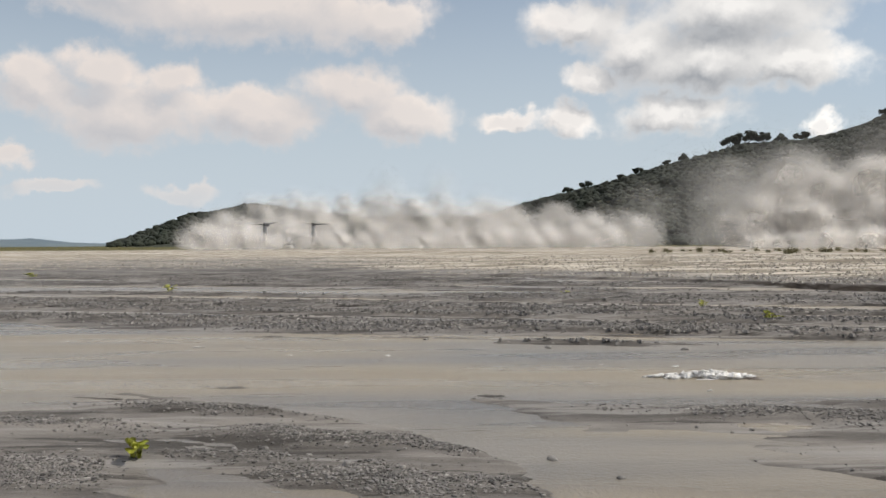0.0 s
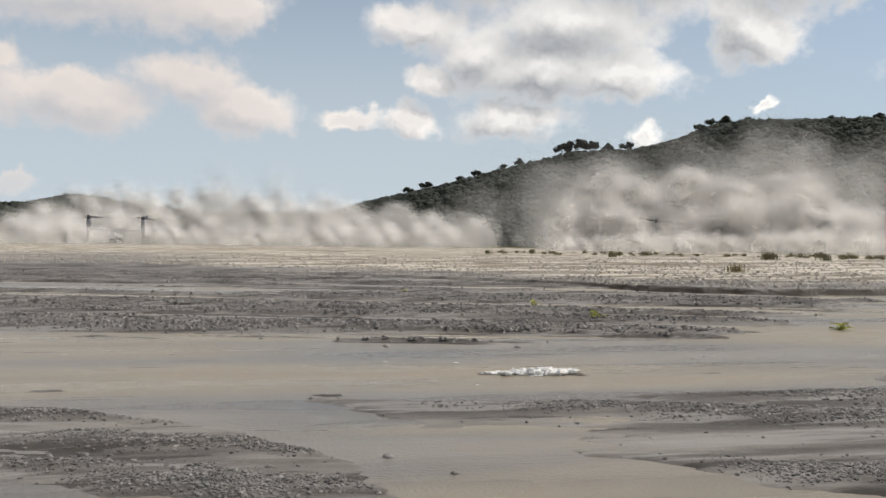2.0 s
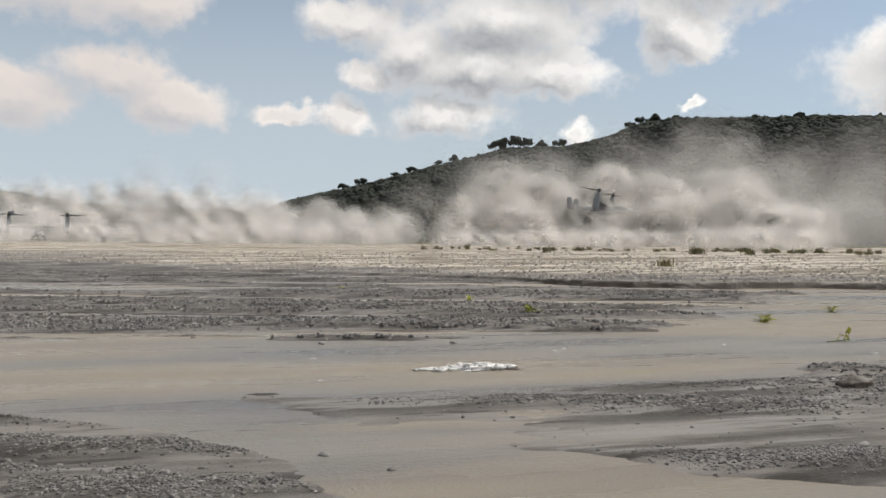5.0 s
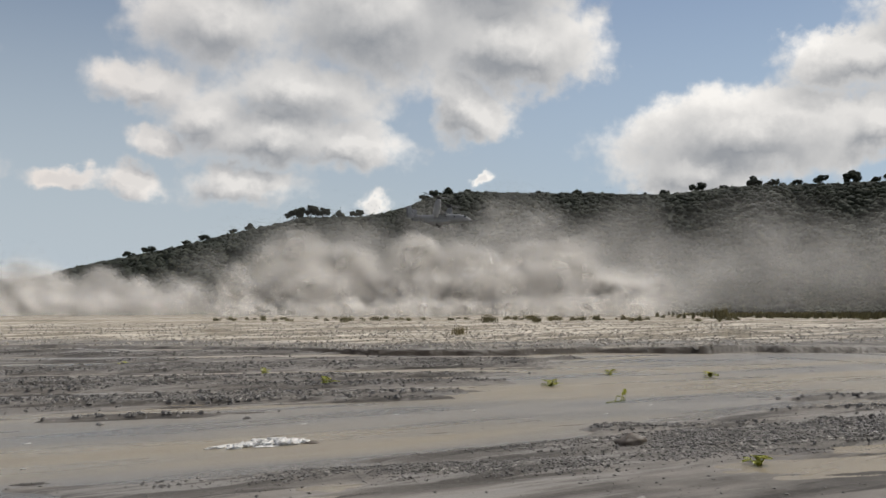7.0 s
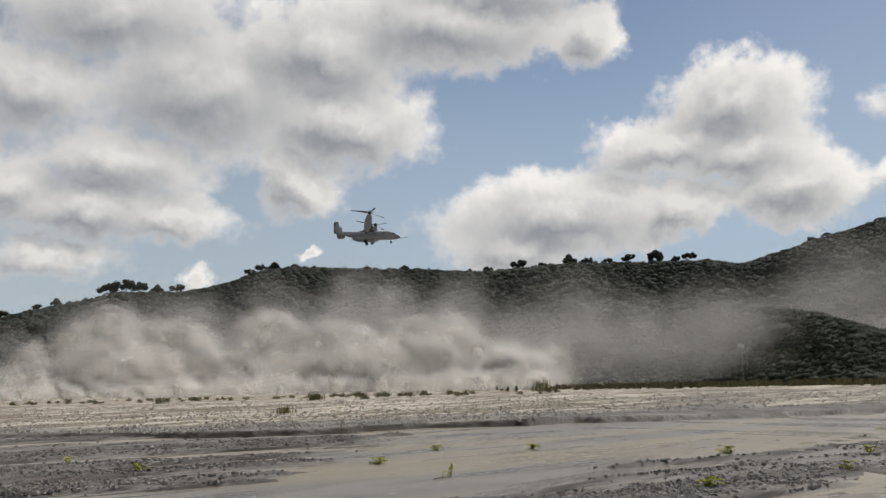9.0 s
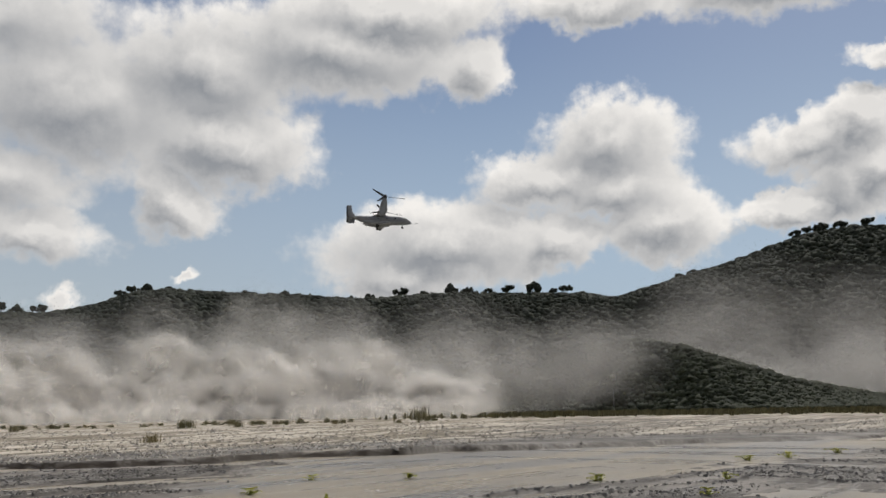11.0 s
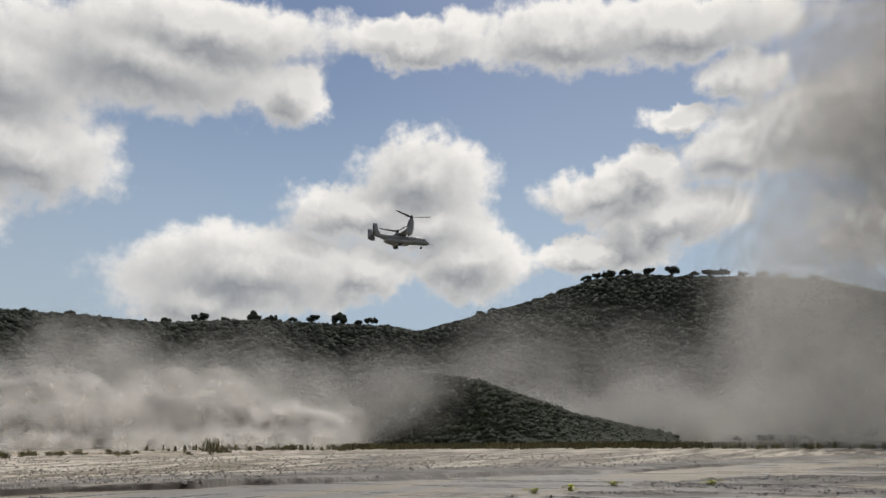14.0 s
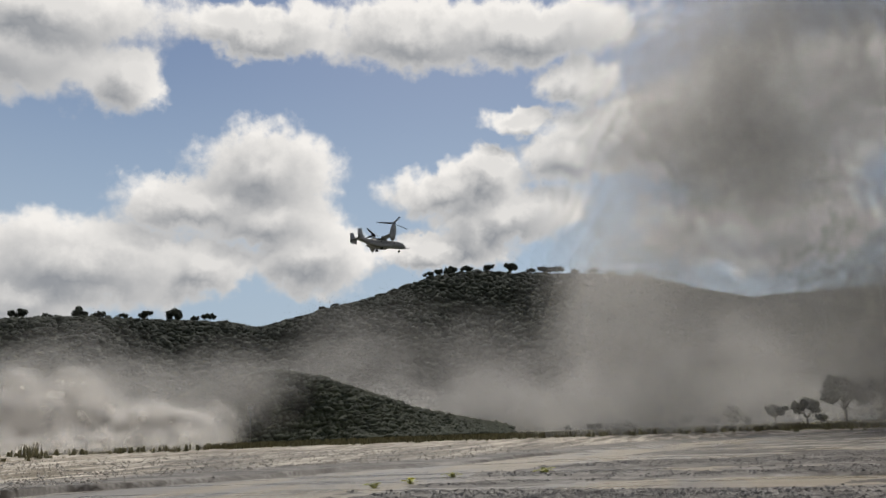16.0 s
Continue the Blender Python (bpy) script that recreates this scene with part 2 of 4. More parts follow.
def water_material():
    """Muddy shallow water, streaked along its flow."""
    m, n, b = material("muddy_water", 0.16)
    at = n.add("ShaderNodeTexCoord").outputs["Object"]
    turned = n.add("ShaderNodeMapping")
    n.put(turned.inputs[0], at)
    turned.inputs["Rotation"].default_value, turned.inputs["Scale"].default_value = (0, 0, FLOW), (0.16, 1.0, 1.0)
    east = n.add("ShaderNodeSeparateXYZ")
    n.put(east.inputs[0], at)
    over = n.span(east.outputs[0], 17.0, 27.0)
    streak = n.mix(over, n.noise(turned.outputs[0], 0.9, 4.0, 0.55), n.noise(n.vec("MULTIPLY", at, (0.8, 0.14, 1.0)), 0.8, 5.0, 0.6))
    brown = n.noise(turned.outputs[0], 0.28, 3.0)
    colour = n.mix(n.span(streak, 0.40, 0.60), (0.145, 0.132, 0.116), (0.235, 0.215, 0.188))
    colour = n.mix(n.span(brown, 0.42, 0.56, 0.0, 0.85), colour, (0.285, 0.238, 0.168))
    n.put(b.inputs["Base Color"], colour)
    n.put(b.inputs["Roughness"], n.span(streak, 0.35, 0.65, 0.22, 0.42))
    b.inputs["Specular IOR Level"].default_value = 0.16
    ripple = n.math("MULTIPLY_ADD", n.noise(turned.outputs[0], 9.0, 4.0), 0.7, n.noise(at, 26.0, 3.0))
    bp = n.add("ShaderNodeBump")
    bp.inputs["Strength"].default_value, bp.inputs["Distance"].default_value = 0.35, 0.02
    n.put(bp.inputs["Height"], ripple)
    n.put(b.inputs["Normal"], bp.outputs[0])
    return m


def dust_material(name, light, dark, alpha):
    """Dust in the air: thin towards the outside of each puff."""
    m = bpy.data.materials.new(name)
    m.use_nodes = True
    m.node_tree.nodes.clear()
    n = Nodes(m.node_tree)
    at = n.add("ShaderNodeTexCoord").outputs["Object"]
    info = n.add("ShaderNodeObjectInfo").outputs["Random"]
    moved = n.vec("ADD", at, n.vec("SCALE", (1.0, 2.0, 3.0), n.math("MULTIPLY", info, 9.0)))
    core = n.span(n.vec("LENGTH", at, out=1), 0.25, 1.05, 1.0, 0.04)
    wisp = n.span(n.noise(moved, 1.2, 1.0, 0.5), 0.30, 0.70, 0.6, 1.25)
    a = n.math("MULTIPLY", n.math("MULTIPLY", core, wisp), alpha, clamp=True)
    colour = n.mix(n.noise(moved, 1.1, 3.0), dark, light)
    dif, tra, air = n.add("ShaderNodeBsdfDiffuse"), n.add("ShaderNodeBsdfTranslucent"), n.add("ShaderNodeBsdfTransparent")
    n.put(dif.inputs[0], colour), n.put(tra.inputs[0], colour)
    # fine dust scatters the light alike whichever way its billow faces
    form = n.vec("NORMALIZE", n.vec("ADD", n.vec("SCALE", n.add("ShaderNodeNewGeometry").outputs["Normal"], 0.12), tuple(sun_way)))
    n.put(dif.inputs["Normal"], form), n.put(tra.inputs["Normal"], form)
    half, mixed = n.add("ShaderNodeMixShader"), n.add("ShaderNodeMixShader")
    half.inputs[0].default_value = 0.42
    n.put(half.inputs[1], dif.outputs[0]), n.put(half.inputs[2], tra.outputs[0])
    n.put(mixed.inputs[0], a), n.put(mixed.inputs[1], air.outputs[0]), n.put(mixed.inputs[2], half.outputs[0])
    n.put(n.add("ShaderNodeOutputMaterial").inputs[0], mixed.outputs[0])
    return m


FLOW = radians(14.0)
SILT, WATER = ground_material(), water_material()
DUST_PALE = dust_material("pale_dust", (0.985, 0.96, 0.93), (0.975, 0.945, 0.91), 0.18)
DUST_WARM = dust_material("sandy_dust", (0.985, 0.955, 0.915), (0.975, 0.94, 0.895), 0.25)
DUST_THIN = dust_material("thin_dust", (0.90, 0.88, 0.85), (0.82, 0.80, 0.77), 0.055)
DUST_GREY = dust_material("grey_dust", (0.96, 0.94, 0.91), (0.92, 0.90, 0.87), 0.07)
DUST_HAZE = dust_material("dust_haze", (0.90, 0.88, 0.85), (0.82, 0.80, 0.775), 0.035)
FOREST = mottled("forest_canopy", (0.016, 0.021, 0.012), (0.025, 0.031, 0.017), 0.25, 0.95, 0, 0.4, 0.3, island=True)
SCRUB = mottled("scrub_leaves", (0.017, 0.023, 0.011), (0.036, 0.043, 0.019), 0.5, 0.95, 0, 0.8, 0.3, island=True)
HILL_SOIL = mottled("hill_ground", (0.015, 0.020, 0.012), (0.026, 0.032, 0.017), 0.03, 0.95, 0, 0.7, 2.0)
# the blue-grey holds the air haze over the horizon hills
HAZED_HILL = mottled("distant_hill", (0.10, 0.14, 0.17), (0.14, 0.18, 0.20), 0.004, 1.0, 0, 0.2, 5.0)
BARK = mottled("bark", (0.035, 0.028, 0.02), (0.09, 0.075, 0.055), 4.0)
STONE = mottled("river_stone", (0.06, 0.056, 0.052), (0.36, 0.34, 0.31), 9.0, 0.7, 0, 0.4, 0.004, each=True)
PEBBLE = mottled("pebbles", (0.025, 0.023, 0.021), (0.30, 0.28, 0.255), 6.0, 0.75, 0, 0.3, 0.003, island=True)
PALE_STONE = mottled("dry_pale_stones", (0.16, 0.14, 0.115), (0.62, 0.57, 0.49), 5.0, 0.9, 0, 0.3, 0.004, island=True)
WET_ROCK = mottled("wet_brown_rock", (0.05, 0.036, 0.026), (0.13, 0.10, 0.072), 5.0, 0.6, 0, 0.5, 0.01)
LEAF = mottled("hyacinth_leaf", (0.34, 0.38, 0.03), (0.70, 0.68, 0.14), 8.0, 0.45, 0, 0.2, 0.004, each=True)
STALK = mottled("hyacinth_stalk", (0.20, 0.24, 0.06), (0.36, 0.38, 0.14), 10.0, 0.5)
DRY_GRASS = mottled("dry_grass", (0.14, 0.11, 0.05), (0.36, 0.30, 0.16), 3.0, 0.9, 0, 0.2, 0.01, island=True)
REED = mottled("olive_grass", (0.07, 0.065, 0.028), (0.22, 0.19, 0.09), 2.0, 0.9, 0, 0.2, 0.01, island=True)
FOAM = mottled("white_foam", (0.58, 0.56, 0.52), (0.80, 0.79, 0.77), 14.0, 0.6, 0, 0.6, 0.01)
PAINT = mottled("grey_aircraft_paint", (0.16, 0.168, 0.178), (0.225, 0.234, 0.245), 0.6, 0.55, 0, 0.1, 0.01)
DARK_PAINT = mottled("dark_aircraft_paint", (0.05, 0.053, 0.058), (0.085, 0.09, 0.095), 0.8, 0.6, 0, 0.1, 0.01)
BLADE = mottled("rotor_blade_black", (0.012, 0.012, 0.013), (0.03, 0.03, 0.032), 1.0, 0.5, 0, 0.1, 0.01)
RUBBER = mottled("tyre_rubber", (0.012, 0.012, 0.012), (0.03, 0.03, 0.03), 4.0, 0.9)
GLASS_DARK, _n, _p = material("cockpit_glass", 0.08)
_p.inputs["Base Color"].default_value = (0.012, 0.014, 0.017, 1)
SIGN_WHITE = mottled("weathered_white_paint", (0.55, 0.55, 0.53), (0.78, 0.78, 0.76), 3.0, 0.7)
STEEL = mottled("galvanised_steel", (0.22, 0.23, 0.24), (0.36, 0.37, 0.38), 5.0, 0.5, 0.6)


# ---- mesh helpers
def part(name, bm, mat, parent=None, label="", smooth=True):
    me = bpy.data.meshes.new(name)
    bm.normal_update()
    bm.to_mesh(me)
    bm.free()
    if smooth:
        me.polygons.foreach_set("use_smooth", [True] * len(me.polygons))
    me.materials.append(mat)
    ob = new(name, me)
    ob.parent = parent
    return tagged(ob, label)


def raw(name, verts, faces, mat, smooth=True):
    me = bpy.data.meshes.new(name)
    me.from_pydata(verts, [], faces)
    me.update()
    if smooth:
        me.polygons.foreach_set("use_smooth", [True] * len(me.polygons))
    me.materials.append(mat)
    return new(name, me)


def ball(bm, m, level=2, rough=0.0, freq=1.5, seed=0.0):
    """Adds a noise-shaped ball under the matrix m."""
    made = bmesh.ops.create_icosphere(bm, subdivisions=level, radius=1.0)["verts"]
    for v in made:
        if rough:
            v.co *= 1 + rough * noise.noise(v.co * freq + Vector((seed * 3.1, seed * 1.7, seed)))
        v.co = m @ v.co
    return made


def tube(bm, a, b, ra, rb, sides=10, caps=True):
    """Adds a tapered tube from a to b."""
    a, b = Vector(a), Vector(b)
    turn = (b - a).to_track_quat("Z", "Y").to_matrix()
    rings = []
    for c, r in ((a, ra), (b, rb)):
        rings.append([bm.verts.new(c + turn @ Vector((r * math.cos(k * math.tau / sides), r * math.sin(k * math.tau / sides), 0))) for k in range(sides)])
    for k in range(sides):
        bm.faces.new((rings[0][k], rings[0][(k + 1) % sides], rings[1][(k + 1) % sides], rings[1][k]))
    if caps:
        bm.faces.new(rings[0][::-1]), bm.faces.new(rings[1])
    return rings


def loft(bm, rings):
    """Skins rings of equal count and closes both ends."""
    loops = [[bm.verts.new(p) for p in r] for r in rings]
    for a, b in zip(loops, loops[1:]):
        for k in range(len(a)):
            bm.faces.new((a[k], a[(k + 1) % len(a)], b[(k + 1) % len(a)], b[k]))
    bm.faces.new(loops[0][::-1]), bm.faces.new(loops[-1])
    bmesh.ops.recalc_face_normals(bm, faces=bm.faces)


def there(bearing, dist):
    return dist * math.sin(radians(bearing)), dist * math.cos(radians(bearing))


_lattice = np.random.RandomState(5).rand(256, 256)


def vnoise(x, y, octaves=4, rough=0.5):
    """Smooth noise over arrays, about 0 to 1."""
    total, amp, s = 0.0, 1.0, 0.0
    for k in range(octaves):
        xi, yi = np.floor(x).astype(int), np.floor(y).astype(int)
        fx, fy = x - xi, y - yi
        fx, fy = fx * fx * (3 - 2 * fx), fy * fy * (3 - 2 * fy)
        g = lambda i, j: _lattice[(xi + i + 37 * k) % 256, (yi + j + 91 * k) % 256]
        total = total + amp * ((g(0, 0) * (1 - fx) + g(1, 0) * fx) * (1 - fy) + (g(0, 1) * (1 - fx) + g(1, 1) * fx) * fy)
        s, amp, x, y = s + amp, amp * rough, x * 2.03, y * 2.03
    return total / s


def step(v, a, b):
    t = np.clip((v - a) / (b - a), 0, 1)
    return t * t * (3 - 2 * t)


# ---- ground: a braided river bed, a cut bank and the terrace behind it
LIP_BEARING = [-180, -60, -30, -8, 13, 25, 43, 55, 62, 76, 82, 86, 93, 101, 120, 180]
LIP_DIST = [60, 60, 52, 44, 36, 30, 32, 36, 38, 46, 58, 78, 93, 124, 130, 60]
LIP_STEP = [0.08, 0.08, 0.08, 0.10, 0.15, 0.21, 0.27, 0.27, 0.25, 0.21, 0.16, 0.12, 0.10, 0.08, 0.08, 0.08]
CHANNEL = [(-40, 20, 5), (-14, 13.6, 3.6), (-4, 11.6, 2.9), (2, 10.7, 2.4), (6, 10.4, 2.2), (10, 12.0, 2.6), (15, 14.5, 4.5), (20, 17.5, 6.5), (28, 14.5, 6.5), (40, 9, 4), (60, 4, 3.5), (120, -20, 6)]
BRANCH = [(-1.5, 8.9, 0.9), (0.2, 7.5, 0.75), (1.3, 6.0, 0.8), (2.4, 4.8, 0.9), (4.5, 3.0, 1.1)]
# gravel bars: x, y, half length, half width, height
BARS = [(-2.1, 8.0, 1.5, 0.28, 0.05), (-3.6, 7.4, 1.2, 0.25, 0.035), (-0.8, 6.8, 1.4, 0.3, 0.05), (0.35, 6.35, 0.9, 0.22, 0.055), (-3.2, 5.9, 1.0, 0.4, 0.04),
        (-1.5, 6.2, 0.8, 0.25, 0.045), (-0.4, 5.6, 1.0, 0.3, 0.04), (3.2, 7.7, 1.8, 0.3, 0.03), (4.7, 7.1, 1.7, 0.42, 0.07), (4.3, 5.2, 1.2, 0.35, 0.05),
        (7.0, 6.9, 1.6, 0.5, 0.03), (11.5, 7.1, 3.0, 0.8, 0.045), (15, 7.0, 3.0, 0.7, 0.05), (-3, 15.9, 5, 0.8, 0.06), (3.6, 15.4, 4, 0.8, 0.06)]


def chain(x, y, line):
    """How deep inside a chain of discs (1 at the middle, 0 at the rim, less outside)."""
    best = np.full(np.shape(x), -9.0)
    for (ax, ay, ar), (bx, by, br) in zip(line, line[1:]):
        dx, dy = bx - ax, by - ay
        t = np.clip(((x - ax) * dx + (y - ay) * dy) / (dx * dx + dy * dy), 0, 1)
        best = np.maximum(best, 1 - np.hypot(x - ax - t * dx, y - ay - t * dy) / (ar + t * (br - ar)))
    return best


def lay(x, y):
    """Height, dryness, grass and gravel of the ground, and the painted shade of the bank face."""
    x, y = np.asarray(x, float), np.asarray(y, float)
    r, b = np.hypot(x, y), np.degrees(np.arctan2(x, y))
    u, v = x * math.cos(FLOW) - y * math.sin(FLOW), x * math.sin(FLOW) + y * math.cos(FLOW)
    lip = np.interp(b, LIP_BEARING, LIP_DIST) + (vnoise(u * 0.22 + 3, v * 0.22) - 0.5) * 3.5 + (vnoise(u * 0.6, v * 0.6) - 0.5) * 0.7
    rise = np.interp(b, LIP_BEARING, LIP_STEP) * (0.42 + 0.9 * vnoise(u * 0.16 + 8, v * 0.16, 3))
    past = r - lip
    broad = vnoise(u * 0.06 + 40, v * 1.0 + 9, 5, 0.6)
    broad = broad * (1 - step(b, 58, 76)) + vnoise(x * 0.42 + 5, y * 0.10 + 8, 5, 0.6) * step(b, 58, 76)
    bed = 0.055 * step(broad, 0.475, 0.50) + 0.045 * step(broad, 0.56, 0.575) + 0.03 * step(broad, 0.63, 0.645) - 0.035 + (vnoise(u * 0.8, v * 2.4, 4) - 0.5) * 0.03
    bed = np.clip(bed, -0.08, 0.11) * (0.6 + 0.4 * step(r, 4, 16))
    near = 1 - step(r, 8.0, 11.5)
    bed = bed * (1 - near) + near * (0.006 + (vnoise(u * 0.5 + 7, v * 1.8, 5) - 0.47) * 0.07)
    gravel = np.zeros(np.shape(x))
    for bx, by, hl, hw, hh in BARS:
        du, dv = (x - bx) * math.cos(FLOW) - (y - by) * math.sin(FLOW), (x - bx) * math.sin(FLOW) + (y - by) * math.cos(FLOW)
        k = np.clip(1 - (du / hl / 1.2) ** 2 - ((dv + (vnoise(u * 1.5, v * 1.5 + 20) - 0.5) * 0.5) / hw / 1.2) ** 2, 0, 1)
        gravel = np.maximum(gravel, k)
        bed = np.maximum(bed, hh * k - 0.01 * (k == 0) - 0.05 * (k == 0))
    for line, deep in ((CHANNEL, 0.10), (BRANCH, 0.05)):
        wob = (vnoise(u * 0.7 + 11, v * 2.0, 5, 0.6) - 0.5) * 0.7
        bx, by = (vnoise(u * 0.45 + 3, v * 0.9 + 50, 3) - 0.5) * 1.6, (vnoise(u * 0.35 + 70, v * 0.9, 3) - 0.5) * 0.9
        c = step(chain(x + bx, y + by, line) + wob, -0.05, 0.30)
        bed = bed * (1 - c) - deep * c
    bed = np.where(r < 4.0, np.maximum(bed, 0.02), bed)
    rough = (vnoise(u * 0.8, v * 1.6, 4) - 0.5) * 0.06 + (vnoise(u * 0.08, v * 0.6, 4) - 0.5) * 0.16
    top = rise + np.clip(past, 0, 60) * 0.004 + rough * step(past, 0, 4)
    k = step(past, -0.1, 0.16)
    z = bed * (1 - k) + top * k
    z = z * (1 - step(r, 600, 1500)) + 0.3 * step(r, 600, 1500)
    # pale mask: dry terrace silt plus the painted sunlit strip
    dry = k * (0.3 + 0.7 * step(past, 3, 12)) * (0.35 + 0.65 * step(b, -12, 8)) * (1 - 0.5 * step(b, 40, 60))
    dry = dry + (1 - dry) * step(r, 70, 110) * (0.7 - 0.5 * step(b, 40, 62))
    grass = step(r, 125, 175) * step(b, 44, 60) + step(r, 210, 300) * step(b, -100, -20) * 0.8 + step(r, 260, 340)
    grass = np.clip(grass * (1 - step(b, 116, 130) * 0.0), 0, 1)
    # narrow band along the lip where the bank's shade is painted
    shaded_cut = step(past, -0.22, -0.06) * (1 - step(past, 0.10, 0.26)) * step(rise, 0.09, 0.2)
    return z, np.clip(dry, 0, 1), grass, np.maximum(gravel, step(bed, 0.02, 0.06) * (1 - k)), shaded_cut


def make_ground():
    rr = np.concatenate([[0.0], np.geomspace(1.5, 3.6, 12)[:-1], np.geomspace(3.6, 62, 500)[:-1], np.geomspace(62, 4800, 130)])
    bb = np.concatenate([np.arange(-36, 110, 0.29), np.arange(112, 322, 6.0)])
    R, B = np.meshgrid(rr[1:], np.radians(bb), indexing="ij")
    X, Y = R * np.sin(B), R * np.cos(B)
    Z, dry, grass, stony, shaded_cut = lay(X, Y)
    nr, nb = X.shape
    verts = np.concatenate([[[0, 0, 0.02]], np.stack([X, Y, Z], -1).reshape(-1, 3)])
    i, j = np.meshgrid(np.arange(nr - 1), np.arange(nb), indexing="ij")
    a, jn = 1 + i * nb + j, (j + 1) % nb
    quads = np.stack([a, 1 + i * nb + jn, 1 + (i + 1) * nb + jn, 1 + (i + 1) * nb + j], -1).reshape(-1, 4)[:, ::-1]
    me = bpy.data.meshes.new("ground")
    tri = [(0, 1 + (k + 1) % nb, 1 + k)[::-1] for k in range(nb)]
    loops = np.concatenate([quads.ravel(), np.array(tri).ravel()])
    me.vertices.add(len(verts)), me.vertices.foreach_set("co", verts.ravel())
    me.loops.add(len(loops)), me.loops.foreach_set("vertex_index", loops.astype(np.int32))
    starts = np.concatenate([np.arange(len(quads)) * 4, len(quads) * 4 + np.arange(len(tri)) * 3]).astype(np.int32)
    me.polygons.add(len(starts)), me.polygons.foreach_set("loop_start", starts)
    me.update(calc_edges=True)
    me.validate()
    me.polygons.foreach_set("use_smooth", [True] * len(me.polygons))
    col = me.color_attributes.new("terrain", "FLOAT_COLOR", "POINT")
    data = np.zeros((len(verts), 4), np.float32)
    data[1:, 0], data[1:, 1], data[1:, 2], data[1:, 3] = dry.ravel(), grass.ravel(), shaded_cut.ravel(), stony.ravel()
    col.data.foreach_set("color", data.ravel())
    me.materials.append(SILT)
    tagged(new("ground", me), "grey silt river bed with gravel bars and pale dry terrace, cloud and bank shade painted in", "ground", kind="structure")


def make_water():
    bm = bmesh.new()
    bmesh.ops.create_grid(bm, x_segments=60, y_segments=60, size=1.0)
    for v in bm.verts:
        v.co = Vector((v.co.x * 190 + 40, v.co.y * 130 + 10, 0))
    tagged(part("water", bm, WATER), "shallow muddy grey-brown river water", "water", kind="structure")


make_ground()
make_water()


def height(x, y):
    return float(lay(np.array([x]), np.array([y]))[0][0])


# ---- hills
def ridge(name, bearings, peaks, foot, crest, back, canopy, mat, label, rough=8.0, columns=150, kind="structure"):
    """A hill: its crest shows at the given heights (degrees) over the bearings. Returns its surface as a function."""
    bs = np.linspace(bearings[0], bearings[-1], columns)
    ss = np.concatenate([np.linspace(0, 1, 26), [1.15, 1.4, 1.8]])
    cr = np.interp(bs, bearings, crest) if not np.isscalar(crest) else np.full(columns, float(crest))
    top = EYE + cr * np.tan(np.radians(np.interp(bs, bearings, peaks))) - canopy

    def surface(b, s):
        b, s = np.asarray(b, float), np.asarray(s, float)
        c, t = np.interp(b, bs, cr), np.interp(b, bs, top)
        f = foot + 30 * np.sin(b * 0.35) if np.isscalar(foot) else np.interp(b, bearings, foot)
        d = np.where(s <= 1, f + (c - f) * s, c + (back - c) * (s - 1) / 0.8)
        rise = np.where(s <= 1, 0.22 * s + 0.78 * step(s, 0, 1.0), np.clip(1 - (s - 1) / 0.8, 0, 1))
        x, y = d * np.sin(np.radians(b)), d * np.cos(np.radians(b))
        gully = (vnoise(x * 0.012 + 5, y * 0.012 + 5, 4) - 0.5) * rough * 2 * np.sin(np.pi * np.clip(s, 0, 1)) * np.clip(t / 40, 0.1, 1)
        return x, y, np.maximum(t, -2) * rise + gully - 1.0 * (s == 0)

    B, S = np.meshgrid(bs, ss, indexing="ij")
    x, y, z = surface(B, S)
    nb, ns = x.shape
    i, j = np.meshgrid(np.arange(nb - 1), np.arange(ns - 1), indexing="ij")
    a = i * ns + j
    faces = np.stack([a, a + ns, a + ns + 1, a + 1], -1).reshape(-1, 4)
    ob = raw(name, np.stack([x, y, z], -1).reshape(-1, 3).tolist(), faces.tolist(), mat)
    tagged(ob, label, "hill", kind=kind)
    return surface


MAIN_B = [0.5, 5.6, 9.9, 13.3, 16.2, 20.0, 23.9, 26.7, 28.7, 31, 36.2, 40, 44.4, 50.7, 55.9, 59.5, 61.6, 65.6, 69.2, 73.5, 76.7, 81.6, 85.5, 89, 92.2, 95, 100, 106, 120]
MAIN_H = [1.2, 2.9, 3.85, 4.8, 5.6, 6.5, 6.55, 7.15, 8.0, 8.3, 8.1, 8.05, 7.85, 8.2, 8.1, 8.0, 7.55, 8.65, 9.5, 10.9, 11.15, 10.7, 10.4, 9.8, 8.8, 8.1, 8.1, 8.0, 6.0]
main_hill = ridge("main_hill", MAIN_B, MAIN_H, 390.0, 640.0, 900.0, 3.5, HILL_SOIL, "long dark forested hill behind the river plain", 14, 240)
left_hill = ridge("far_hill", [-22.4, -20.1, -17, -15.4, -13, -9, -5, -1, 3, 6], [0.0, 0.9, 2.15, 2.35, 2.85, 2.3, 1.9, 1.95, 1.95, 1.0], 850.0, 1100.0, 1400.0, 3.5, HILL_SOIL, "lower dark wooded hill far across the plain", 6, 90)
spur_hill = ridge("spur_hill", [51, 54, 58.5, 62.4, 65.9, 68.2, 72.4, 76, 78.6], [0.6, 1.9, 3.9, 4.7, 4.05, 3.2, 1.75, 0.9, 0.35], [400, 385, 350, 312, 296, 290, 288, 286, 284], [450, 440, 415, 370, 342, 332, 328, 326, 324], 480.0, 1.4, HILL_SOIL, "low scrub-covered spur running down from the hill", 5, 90)
